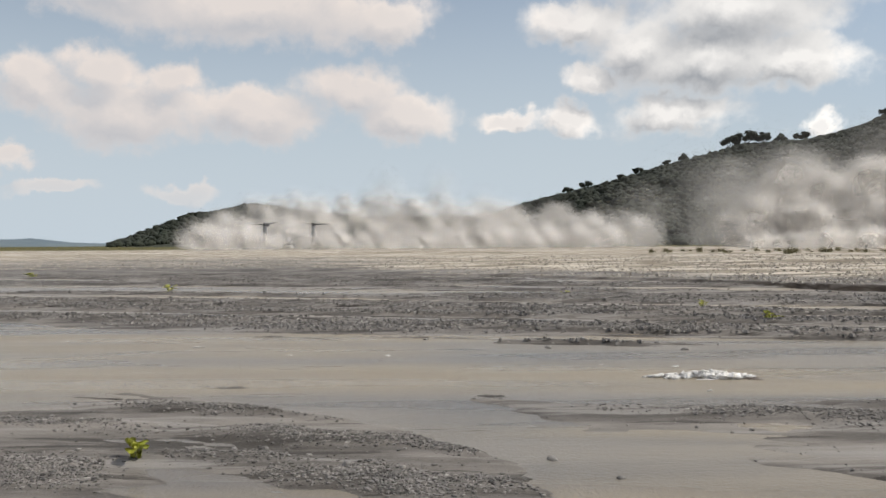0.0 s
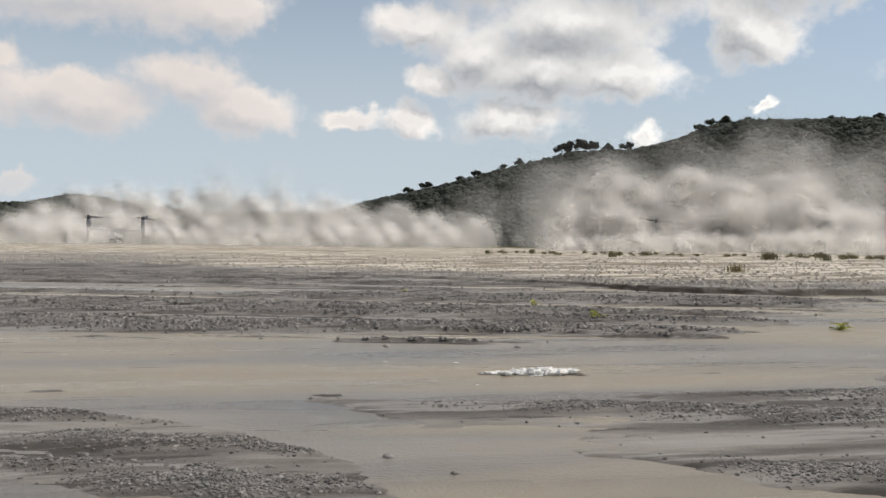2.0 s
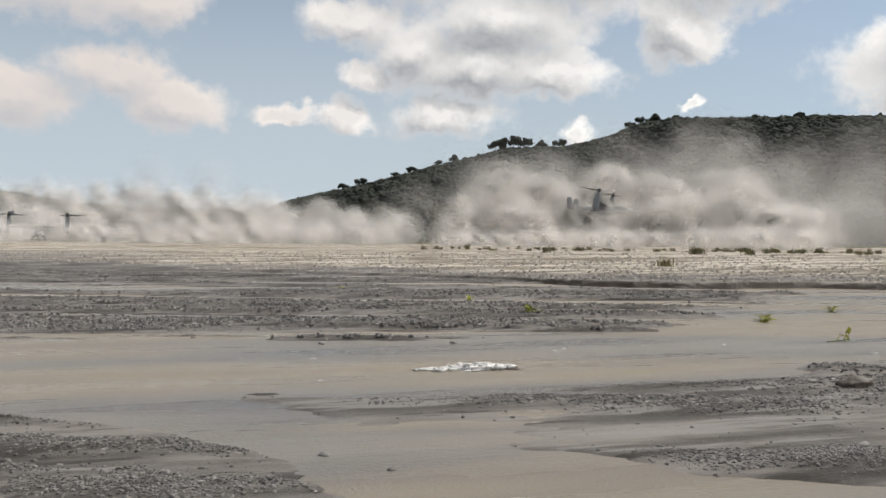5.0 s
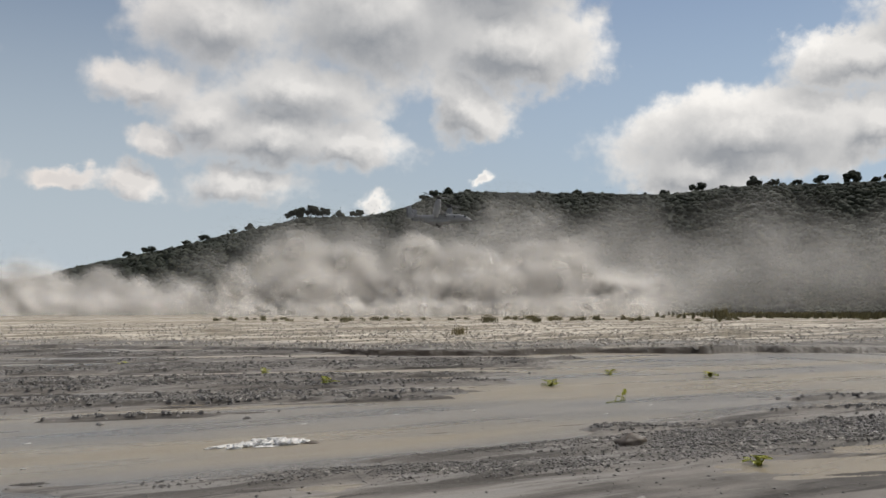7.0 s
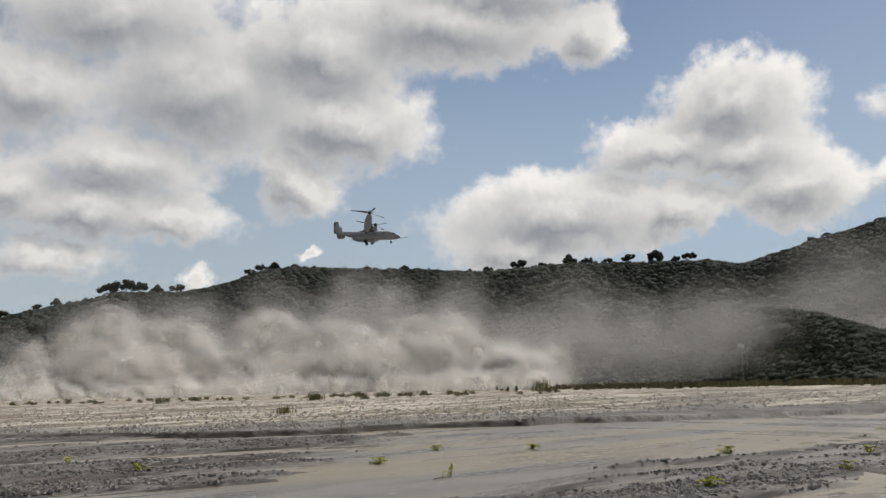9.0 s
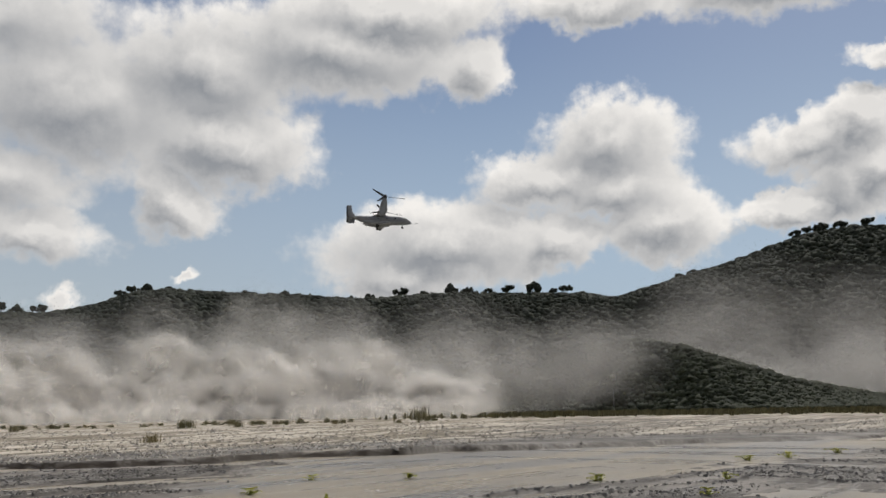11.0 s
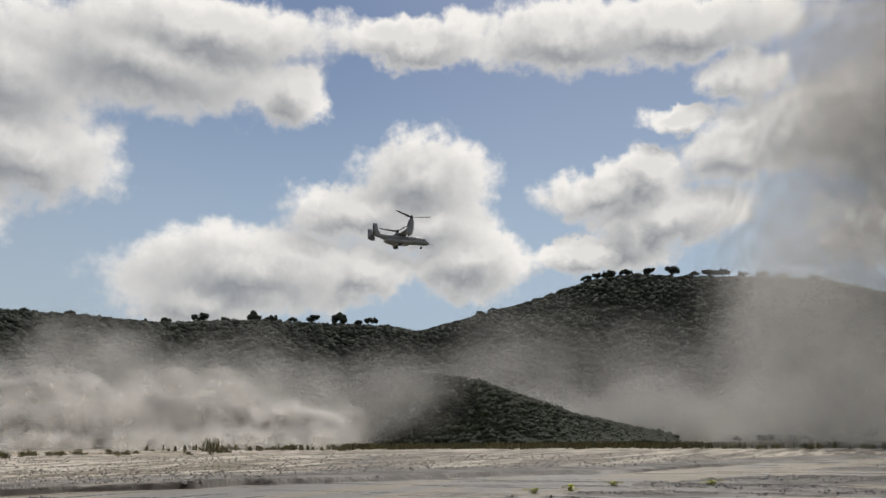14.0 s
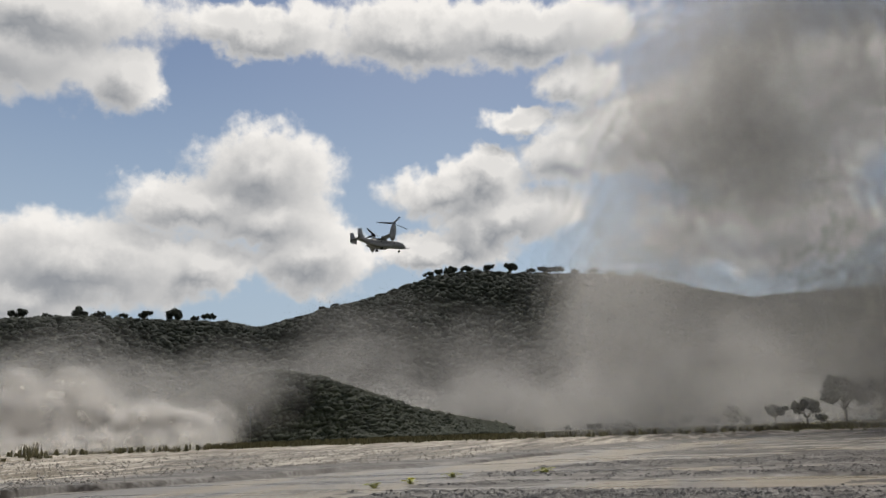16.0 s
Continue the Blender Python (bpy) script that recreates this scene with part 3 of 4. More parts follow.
ridge("distant_hills", [-75, -60, -45, -33, -28, -26.4, -24.4, -22.5, -18, -10], [0.5, 0.9, 0.6, 0.5, 0.42, 0.52, 0.25, 0.16, 0.2, 0.1], 3300.0, 3800.0, 4500.0, 0.0, HAZED_HILL, "blue-grey hills on the horizon, air haze painted into their colour", 5, 60)


def clumps(name, surface, count, b0, b1, s0, s1, size, mat, label, seed, level=1):
    """Tree crowns packed over a hillside, joined into one object."""
    rng = np.random.RandomState(seed)
    bm = bmesh.new()
    bmesh.ops.create_icosphere(bm, subdivisions=level, radius=1.0)
    base = np.array([v.co for v in bm.verts])
    tris = np.array([[v.index for v in f.verts] for f in bm.faces])
    bm.free()
    b, s = rng.uniform(b0, b1, count), s0 + (s1 - s0) * rng.rand(count) ** 0.8
    x, y, z = surface(b, s)
    r = size * rng.uniform(0.5, 1.4, count)
    push = rng.uniform(0.62, 1.3, (count, len(base), 1))
    co = base[None] * push * np.stack([r * rng.uniform(0.8, 1.3, count), r * rng.uniform(0.8, 1.3, count), r * rng.uniform(0.5, 0.85, count)], -1)[:, None]
    co = co + np.stack([x, y, z + r * 0.35], -1)[:, None]
    faces = tris[None] + (np.arange(count) * len(base))[:, None, None]
    ob = raw(name, co.reshape(-1, 3).tolist(), faces.reshape(-1, 3).tolist(), mat, True)
    return tagged(ob, label, "forest", kind="stuff")


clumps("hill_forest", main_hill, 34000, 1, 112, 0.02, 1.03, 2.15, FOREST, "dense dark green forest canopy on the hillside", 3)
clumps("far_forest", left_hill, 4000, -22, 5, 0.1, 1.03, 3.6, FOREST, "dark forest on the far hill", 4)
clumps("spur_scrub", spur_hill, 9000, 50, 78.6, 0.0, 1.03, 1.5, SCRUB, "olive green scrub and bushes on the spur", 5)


def tree_kind(seed, tall):
    """A hilltop tree: tapered trunk, limbs and a ragged crown of leaf clumps."""
    rng = random.Random(seed)
    root = new("tree")
    bm = bmesh.new()
    fork = tall * rng.uniform(0.22, 0.34)
    tube(bm, (0, 0, -0.8), (rng.uniform(-0.2, 0.2), 0, fork), tall * 0.035, tall * 0.022, 7)
    tips = []
    for k in range(6):
        a = k * 1.05 + rng.random()
        reach = tall * rng.uniform(0.14, 0.40)
        tip = (reach * math.cos(a), reach * math.sin(a), fork + tall * rng.uniform(0.24, 0.42))
        tube(bm, (0, 0, fork * rng.uniform(0.8, 1.0)), tip, tall * 0.016, tall * 0.006, 5)
        tips.append(tip)
    part("trunk", bm, BARK, root)
    bm = bmesh.new()
    for tip in tips + [(0, 0, tall * 0.74)]:
        for k in range(3):
            c = Vector(tip) + Vector([rng.uniform(-1, 1) * tall * 0.09 for _ in range(3)])
            s = tall * rng.uniform(0.08, 0.15)
            ball(bm, Matrix.Translation(c) @ Matrix.Diagonal((s * 1.15, s * 1.15, s, 1)), 1, 0.9, 2.0, rng.random() * 20)
        for k in range(48):
            d = Vector([rng.gauss(0, 1) for _ in range(3)]).normalized() * tall * rng.uniform(0.07, 0.19)
            c, s = Vector(tip) + Vector((d.x, d.y, d.z * 0.7)), tall * 0.028
            q = Euler([rng.uniform(0, 6.3) for _ in range(3)]).to_matrix()
            bm.faces.new([bm.verts.new(c + q @ Vector(p) * s) for p in ((-1, -0.6, 0), (1, -0.6, 0.2), (1.2, 0.7, 0), (-0.9, 0.8, 0.3))])
    part("crown", bm, FOREST, root, smooth=False)
    return root


def hilltop_trees():
    kinds = [tree_kind(20 + k, 9.0) for k in range(5)]
    rng = random.Random(9)
    spots = [(8.6, 1.1), (9.9, 1.4), (12.2, 1.0), (13.3, 1.2), (15.2, 1.0), (16.3, 1.2), (19.3, 1.9), (20.3, 2.1), (21.2, 1.7), (22.3, 1.4), (23.6, 1.5), (28.2, 1.2), (29.0, 1.3), (29.9, 1.4), (31.2, 0.9),
             (36.2, 1.0), (38.8, 1.1), (44.6, 1.1), (46.9, 1.7), (48.4, 1.0), (50.3, 1.7), (51.5, 1.2), (52.9, 1.1), (54.3, 1.5), (56.1, 1.9), (57.4, 1.0), (58.2, 1.3), (65.9, 0.9), (66.8, 0.9),
             (73.4, 1.1), (74.2, 1.2), (75.0, 1.4), (76.0, 1.2), (77.6, 1.3), (79.1, 1.6), (80.6, 1.1), (81.5, 1.4), (82.3, 1.5), (83.6, 1.0), (84.9, 1.2), (86.0, 1.0), (88.0, 1.1)]
    for b, s in spots + [(rng.uniform(33, 60), rng.uniform(0.5, 0.9)) for _ in range(16)]:
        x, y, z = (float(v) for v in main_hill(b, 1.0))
        t = copy_thing(kinds[rng.randrange(5)], pose(x, y, z - 1.5 * s, 0, 0, rng.uniform(0, 360)))
        s *= 0.9
        t.scale = (s, s, s)
        tagged(t, "dark broad-crowned tree standing on the hill crest", "tree", "trees on the hill crest")
    for k in kinds:
        for o in (*k.children_recursive, k):
            bpy.data.objects.remove(o)


hilltop_trees()


# ---- the marker on its pole by the spur
def marker():
    x, y = there(61.15, 262)
    root = new("marker_sign")
    root.matrix_world = pose(x, y, height(x, y) + 0.0, 0, 0, -61)
    bm = bmesh.new()
    tube(bm, (0, 0, -0.3), (0, 0, 9.9), 0.05, 0.04, 8)
    part("pole", bm, STEEL, root)
    for a, b in (((-0.7, 0, 9.9), (0.7, 0, 9.9)), ((-0.7, 0, 11.4), (0.7, 0, 11.4)), ((-0.7, 0, 9.9), (-0.7, 0, 11.4)), ((0.7, 0, 9.9), (0.7, 0, 11.4))):
        bm = bmesh.new()
        tube(bm, a, b, 0.11, 0.11, 6)
        part("frame_bar", bm, SIGN_WHITE, root)
    bm = bmesh.new()
    bmesh.ops.create_cube(bm, size=1.0, matrix=Matrix.Translation((0.05, -0.1, 10.6)) @ Matrix.Diagonal((0.55, 0.06, 0.7, 1)))
    part("panel", bm, SIGN_WHITE, root, "small white panel in the frame")
    tagged(root, "white square marker frame on a tall steel pole", "sign")


marker()


# ---- river bed: rocks, stones, gravel
def stone_mesh(seed, level=2):
    bm = bmesh.new()
    ball(bm, Matrix.Diagonal((1, 0.75, 0.5, 1)), level, 0.5, 1.3, seed)
    me = bpy.data.meshes.new("stone")
    bm.to_mesh(me), bm.free()
    me.polygons.foreach_set("use_smooth", [True] * len(me.polygons))
    me.materials.append(STONE)
    return me


def rocks():
    bm = bmesh.new()
    ball(bm, pose(0, 0, 0.05) @ Matrix.Diagonal((0.20, 0.15, 0.11, 1)), 4, 0.28, 1.6, 3.3)
    ob = tagged(part("rock", bm, WET_ROCK), "smooth brown rock half sunk in wet silt", "rock")
    ob.location = (6.75, 7.45, 0.0)
    bm = bmesh.new()
    ball(bm, Matrix.Diagonal((0.17, 0.10, 0.07, 1)), 4, 0.3, 1.6, 8.0)
    ob = tagged(part("rock", bm, WET_ROCK), "dark rock under the surface with water breaking over it", "rock")
    ob.location = (3.62, 9.65, -0.045)
    meshes = [stone_mesh(k) for k in range(6)]
    rng = random.Random(4)
    spots = [(1.2, 5.6, 0.04), (0.8, 6.1, 0.05), (1.6, 12.6, 0.07), (-0.7, 5.9, 0.04), (-0.3, 13.8, 0.05), (3.0, 15.9, 0.08), (-1.4, 6.4, 0.05), (3.6, 12.3, 0.06), (5.6, 6.8, 0.05), (4.9, 5.3, 0.05)]
    while len(spots) < 150:
        bx, by, hl, hw, hh = rng.choice(BARS[:13])
        a, b = rng.gauss(0, 0.5) * hl, rng.gauss(0, 0.6) * hw
        x, y = bx + a * math.cos(FLOW) + b * math.sin(FLOW), by - a * math.sin(FLOW) + b * math.cos(FLOW)
        if height(x, y) > -0.01:
            spots.append((x, y, rng.uniform(0.012, 0.028)))
    for x, y, s in spots:
        ob = new("stone", rng.choice(meshes))
        ob.location, ob.rotation_euler, ob.scale = (x, y, max(height(x, y), -0.01) + s * 0.2), (0, 0, rng.uniform(0, 6.3)), (s, s, s)
        tagged(ob, "small rounded grey river stone on the wet gravel", "stone", "stones on the gravel bars")


rocks()


def gravel(name, count, r0, r1, s0, s1, seed, label, terrace=False):
    """Loose pebbles where the bed stands clear of the water."""
    rng = np.random.RandomState(seed)
    n = count * 14
    r = np.exp(rng.uniform(math.log(r0), math.log(r1), n))
    b = np.radians(rng.uniform(-31, 106, n))
    x, y = r * np.sin(b), r * np.cos(b)
    z, dry, grass, g, shaded_cut = lay(x, y)
    odds = (dry > 0.2) * (z > 0.1) * vnoise(x * 0.5, y * 0.5) if terrace else np.clip(g, 0, 1) ** 1.5 * (z > 0.002) + 0.02 * (z > 0.0)
    odds = odds * (vnoise(x * 2.0 + 9, y * 2.0, 3) ** 2 * 2.2)
    keep = np.nonzero(rng.rand(n) < odds)[0][:count]
    x, y, z, r = x[keep], y[keep], z[keep], r[keep]
    m = len(keep)
    bm = bmesh.new()
    if r0 < 10:
        bmesh.ops.create_icosphere(bm, subdivisions=1, radius=1.0)
    else:
        bmesh.ops.create_cone(bm, cap_ends=True, cap_tris=True, segments=5, radius1=1.0, radius2=0.5, depth=1.3)
        bmesh.ops.triangulate(bm, faces=list(bm.faces))
    base = np.array([v.co for v in bm.verts])
    tris = np.array([[v.index for v in f.verts] for f in bm.faces])
    bm.free()
    s = (s0 + (s1 - s0) * rng.rand(m) ** 3) * np.clip(r / 9, 0.8, 1.7)
    shape = np.stack([s, s * rng.uniform(0.6, 1.0, m), s * rng.uniform(0.35, 0.7, m)], -1)[:, None]
    co = base[None] * rng.uniform(0.75, 1.2, (m, len(base), 1)) * shape
    a = rng.uniform(0, 6.3, m)[:, None]
    co = np.stack([co[..., 0] * np.cos(a) - co[..., 1] * np.sin(a), co[..., 0] * np.sin(a) + co[..., 1] * np.cos(a), co[..., 2]], -1)
    co = co + np.stack([x, y, z + s * 0.15], -1)[:, None]
    faces = tris[None] + (np.arange(m) * len(base))[:, None, None]
    ob = raw(name, co.reshape(-1, 3).tolist(), faces.reshape(-1, tris.shape[1]).tolist(), PALE_STONE if terrace else PEBBLE, False)
    tagged(ob, label, "gravel", kind="stuff")


gravel("gravel", 36000, 4.0, 12.0, 0.006, 0.027, 21, "dark and pale wet pebbles on the gravel bars")
gravel("far_gravel", 26000, 12.0, 46.0, 0.012, 0.042, 22, "pebbles strewn over the braided river bed")
gravel("terrace_stones", 16000, 30.0, 90.0, 0.02, 0.085, 23, "stones on the dry terrace", True)


# ---- plants
def leaf_mesh(seed):
    """A rounded hyacinth leaf on a swollen stalk, base at the origin."""
    rng = random.Random(seed)
    bm = bmesh.new()
    tube(bm, (0, 0, 0), (0.03, 0, 0.05), 0.008, 0.012, 6)
    tube(bm, (0.03, 0, 0.05), (0.06, 0, 0.10), 0.012, 0.004, 6)
    rows = []
    for i in range(6):
        t = i / 5
        w = 0.048 * math.sin(math.pi * (0.12 + 0.80 * t)) ** 0.7
        cx, cz = 0.06 + 0.10 * t, 0.10 + 0.055 * t - 0.05 * t * t
        rows.append([bm.verts.new((cx, w * k, cz + 0.018 * k * k)) for k in (-1, -0.5, 0, 0.5, 1)])
    for a, b in zip(rows, rows[1:]):
        for k in range(4):
            bm.faces.new((a[k], b[k], b[k + 1], a[k + 1]))
    bmesh.ops.solidify(bm, geom=list(bm.faces), thickness=0.002)
    me = bpy.data.meshes.new("leaf")
    bm.to_mesh(me), bm.free()
    me.polygons.foreach_set("use_smooth", [True] * len(me.polygons))
    me.materials.append(LEAF)
    return me


def hyacinths():
    leaves = [leaf_mesh(k) for k in range(3)]
    rng = random.Random(8)
    spots = [(-2.3, 6.15, 1.0, 9), (6.6, 16.7, 1.5, 12), (-21, 42, 2.4, 12), (-9.8, 29.6, 1.8, 10), (6.5, 20.8, 1.4, 10), (3.85, 26.2, 1.5, 8), (10.8, 14.4, 1.5, 12),
             (14.0, 16.2, 1.5, 8), (7.2, 6.0, 1.1, 11), (15.6, 14.4, 1.6, 12), (17.1, 9.95, 1.7, 14), (11.1, 6.8, 1.5, 14), (15.1, 6.5, 1.3, 10), (18.8, 7.6, 1.5, 11),
             (25.7, 9.7, 2.0, 12), (31.1, 8.6, 2.2, 12), (31.1, 5.1, 2.2, 12), (27.5, 9.1, 2.0, 10)]
    for x, y, s, n in spots:
        root = new("water_hyacinth")
        s *= 0.8
        root.location, root.scale = (x, y, max(height(x, y), 0.0) - 0.005), (s * 1.1, s * 1.1, s * (1.0 if y < 6.2 and x < 0 else 0.62))
        for k in range(n):
            ob = new("leaf", rng.choice(leaves))
            ob.parent = root
            q = rng.uniform(0.6, 1.25)
            ob.matrix_local = pose(rng.uniform(-0.05, 0.05), rng.uniform(-0.04, 0.04), 0, 0, rng.uniform(-35, 25), k * 137.5 + rng.uniform(-20, 20)) @ Matrix.Diagonal((q, q, q, 1))
        bm = bmesh.new()
        for k in range(6):
            a = rng.uniform(0, 6.3)
            tube(bm, (0, 0, -0.01), (0.06 * math.cos(a), 0.06 * math.sin(a), 0.012), 0.007, 0.004, 5)
        part("root_crown", bm, STALK, root)
        tagged(root, "yellow-green water hyacinth clump stranded on wet silt", "plant", "water hyacinths on the river bed")
    # a broken green stem lying in the shallows
    root = new("stranded_stem")
    root.location = (9.9, 11.2, 0.0)
    bm = bmesh.new()
    tube(bm, (-0.3, 0.02, 0.01), (0.12, 0, 0.03), 0.008, 0.012, 6)
    part("stem", bm, STALK, root)
    for k, (x, z, tilt) in enumerate(((0.1, 0.02, -50), (0.02, 0.02, -20), (-0.12, 0.02, 10), (0.12, 0.03, -65))):
        ob = new("leaf", leaves[k % 3])
        ob.parent = root
        ob.matrix_local = pose(x, 0, z, 0, tilt, 25 * k - 30) @ Matrix.Diagonal((1.15, 0.6, 0.9, 1))
    tagged(root, "green stem with leaves stranded in shallow water", "plant")


hyacinths()


def tuft_mesh(seed, mat, blades, tall, spread, width):
    rng = random.Random(seed)
    bm = bmesh.new()
    for k in range(blades):
        a, lean = rng.uniform(0, 6.3), rng.uniform(0.05, 0.55)
        bx, by = rng.gauss(0, spread * 0.4), rng.gauss(0, spread * 0.4)
        h = tall * rng.uniform(0.45, 1.0)
        side = Vector((-math.sin(a), math.cos(a), 0)) * width
        out = Vector((math.cos(a), math.sin(a), 0))
        p = [Vector((bx, by, -0.05)), Vector((bx, by, 0)) + out * h * lean * 0.35 + Vector((0, 0, h * 0.6)), Vector((bx, by, 0)) + out * h * lean + Vector((0, 0, h))]
        v = [bm.verts.new(p[0] - side), bm.verts.new(p[0] + side), bm.verts.new(p[1] + side * 0.8), bm.verts.new(p[1] - side * 0.8), bm.verts.new(p[2])]
        bm.faces.new(v[:4]), bm.faces.new((v[3], v[2], v[4]))
    me = bpy.data.meshes.new("blades")
    bm.to_mesh(me), bm.free()
    me.materials.append(mat)
    return me


def bushes():
    rng = random.Random(12)
    dry = [tuft_mesh(k, DRY_GRASS, 70, 0.6, 0.45, 0.02) for k in range(2)]
    green = [tuft_mesh(10 + k, REED, 80, 1.0, 0.9, 0.035) for k in range(4)]
    ob = new("grass_tuft", dry[0])
    x, y = 24.0, 40.6
    ob.location, ob.scale = (x, y, height(x, y)), (1.1, 1.1, 1.0)
    tagged(ob, "dry yellow grass tuft on the pale terrace", "grass")
    rows = [(48.1, 126, 2.0), (42.3, 94, 1.0), (42.8, 96, 0.7), (37.6, 109, 0.9), (56.5, 125, 0.9), (22.7, 90, 0.7), (24.9, 97, 0.8), (32.6, 84, 1.0), (36.0, 88, 0.8)]
    rows += [(rng.uniform(14, 50), rng.uniform(95, 124), rng.uniform(0.25, 0.6)) for _ in range(75)]
    rows += [(rng.uniform(30, 44), rng.uniform(100, 116), rng.uniform(0.35, 0.85)) for _ in range(26)]
    for b, d, s in rows:
        x, y = there(b, d)
        ob = new("grass_tuft", rng.choice(green if rng.random() < 0.8 else dry))
        ob.location, ob.scale, ob.rotation_euler = (x, y, height(x, y)), (s, s, s * rng.uniform(0.8, 1.2)), (0, 0, rng.uniform(0, 6.3))
        tagged(ob, "olive and brown reed tuft along the terrace edge", "grass", "reed tufts along the terrace")
    # the grass belt in front of the spur
    r2 = np.random.RandomState(31)
    n = 9000
    b, d = r2.uniform(44, 108, n), r2.uniform(125, 235, n)
    keep = r2.rand(n) < lay(d * np.sin(np.radians(b)), d * np.cos(np.radians(b)))[2] + 0.04
    b, d = b[keep], d[keep]
    x, y = d * np.sin(np.radians(b)), d * np.cos(np.radians(b))
    z = lay(x, y)[0]
    m = len(b)
    h, w, a = r2.uniform(0.25, 1.0, m) ** 1.5 * 1.1, r2.uniform(0.12, 0.5, m), r2.uniform(0, 6.3, m)
    base = np.array([(-1, 0, -0.1), (1, 0, -0.1), (0.7, 0.1, 0.8), (0.2, 0.3, 1.0), (-0.6, 0.1, 0.7), (0, -1, -0.1), (0, 1, -0.1), (0.2, 0.6, 0.75), (0.1, -0.1, 1.05), (-0.1, -0.7, 0.7)])
    co = base[None] * np.stack([w, w, h], -1)[:, None]
    co = np.stack([co[..., 0] * np.cos(a)[:, None] - co[..., 1] * np.sin(a)[:, None] + x[:, None], co[..., 0] * np.sin(a)[:, None] + co[..., 1] * np.cos(a)[:, None] + y[:, None], co[..., 2] + z[:, None]], -1)
    faces = [[i * 10 + k for k in f] for i in range(m) for f in ((0, 1, 2, 3, 4), (5, 6, 7, 8, 9))]
    tagged(raw("grass_belt", co.reshape(-1, 3).tolist(), faces, REED, False), "low olive grass belt at the foot of the hills", "grass", kind="stuff")


bushes()


def plain_trees():
    """Bushy trees on the plain to the right, half lost in the dust."""
    rng = random.Random(40)
    kinds = [tree_kind(60 + k, 6.0) for k in range(3)]
    spots = [(93.0, 300, 1.3), (90.1, 290, 0.9), (91.8, 295, 0.7), (88.2, 310, 0.6), (95.5, 300, 1.3), (97.4, 290, 1.5), (99.6, 280, 2.6), (101.5, 290, 2.4), (103.5, 285, 2.2), (86.4, 320, 0.6), (84.0, 320, 0.5), (82.4, 315, 0.5)]
    spots += [(rng.uniform(80, 110), rng.uniform(300, 340), rng.uniform(0.35, 0.6)) for _ in range(22)]
    for b, d, s in spots:
        x, y = there(b, d)
        t = copy_thing(rng.choice(kinds), pose(x, y, height(x, y), 0, 0, rng.uniform(0, 360)))
        t.scale = (s, s, s)
        tagged(t, "dark bushy tree standing in dusty air on the plain", "tree", "trees on the plain")
    for k in kinds:
        for o in (*k.children_recursive, k):
            bpy.data.objects.remove(o)


plain_trees()


# ---- white water over the sunken rock, and flecks of foam on the river
def foam_piece(seed, length, width, tall):
    bm = bmesh.new()
    rng = random.Random(seed)
    for k in range(13):
        t = k / 12
        s = width * rng.uniform(0.5, 1.1) * (0.4 + math.sin(math.pi * t) * 0.8)
        ball(bm, Matrix.Translation((length * (t - 0.5), rng.gauss(0, width * 0.35), tall * 0.25)) @ Matrix.Diagonal((length * rng.uniform(0.12, 0.24), s * 0.5, tall * rng.uniform(0.2, 0.6), 1)), 3, 0.9, 2.2, rng.random() * 30)
    return bm


white_water = tagged(new("white_water"), "white foaming water breaking over a sunken rock", "water")
white_water.location = (3.0, 9.78, 0.0)
FOAM_PIECES = []
for k, (x, y, l, w, h) in enumerate(((0.40, -0.06, 0.34, 0.10, 0.075), (0.16, 0.0, 0.36, 0.12, 0.09), (-0.02, 0.03, 0.34, 0.11, 0.075), (-0.2, -0.02, 0.34, 0.09, 0.05), (-0.42, 0.05, 0.34, 0.06, 0.03), (-0.16, 0.16, 0.4, 0.035, 0.02), (0.12, -0.14, 0.36, 0.04, 0.02))):
    ob = part("foam", foam_piece(k, l, w, h), FOAM, white_water)
    FOAM_PIECES.append((ob, x, y, k))
FLECKS = []
_fr = random.Random(77)
for k in range(26):
    bm = bmesh.new()
    ball(bm, Matrix.Diagonal((_fr.uniform(0.03, 0.09), _fr.uniform(0.01, 0.025), 0.006, 1)), 2, 0.8, 2.0, k)
    ob = tagged(part("foam_fleck", bm, FOAM), "small fleck of white foam drifting on muddy water", "foam", "foam flecks on the river")
    t = _fr.random()
    a, b = CHANNEL[1 + k % 8], CHANNEL[2 + k % 8]
    FLECKS.append((ob, a[0] + t * (b[0] - a[0]), a[1] + t * (b[1] - a[1]) + _fr.uniform(-0.6, 0.6) * a[2]))


# ---- tiltrotor aircraft: nose along +x, wheels on z = 0
def oval(x, zc, hw, hh, power=0.8, sides=20):
    pts = []
    for k in range(sides):
        c, s = math.cos(k * math.tau / sides), math.sin(k * math.tau / sides)
        pts.append((x, hw * math.copysign(abs(c) ** power, c), zc + hh * math.copysign(abs(s) ** power, s)))
    return pts


def slab(bm, stations):
    """A wing-like loft: (centre, chord direction, chord, thickness) with an aerofoil section."""
    rings = []
    for c, chord, thick, up in stations:
        ring = []
        for k in range(14):
            a = k * math.tau / 14
            u = math.cos(a)
            ring.append(Vector(c) + Vector((u * chord / 2, 0, 0)) + Vector(up) * (math.sin(a) * thick / 2 * (0.65 + 0.35 * u)))
        rings.append(ring)
    loft(bm, rings)


NACELLE_TILT = 80.0
PIVOTS = ((0.35, 7.1, 3.75), (0.35, -7.1, 3.75))


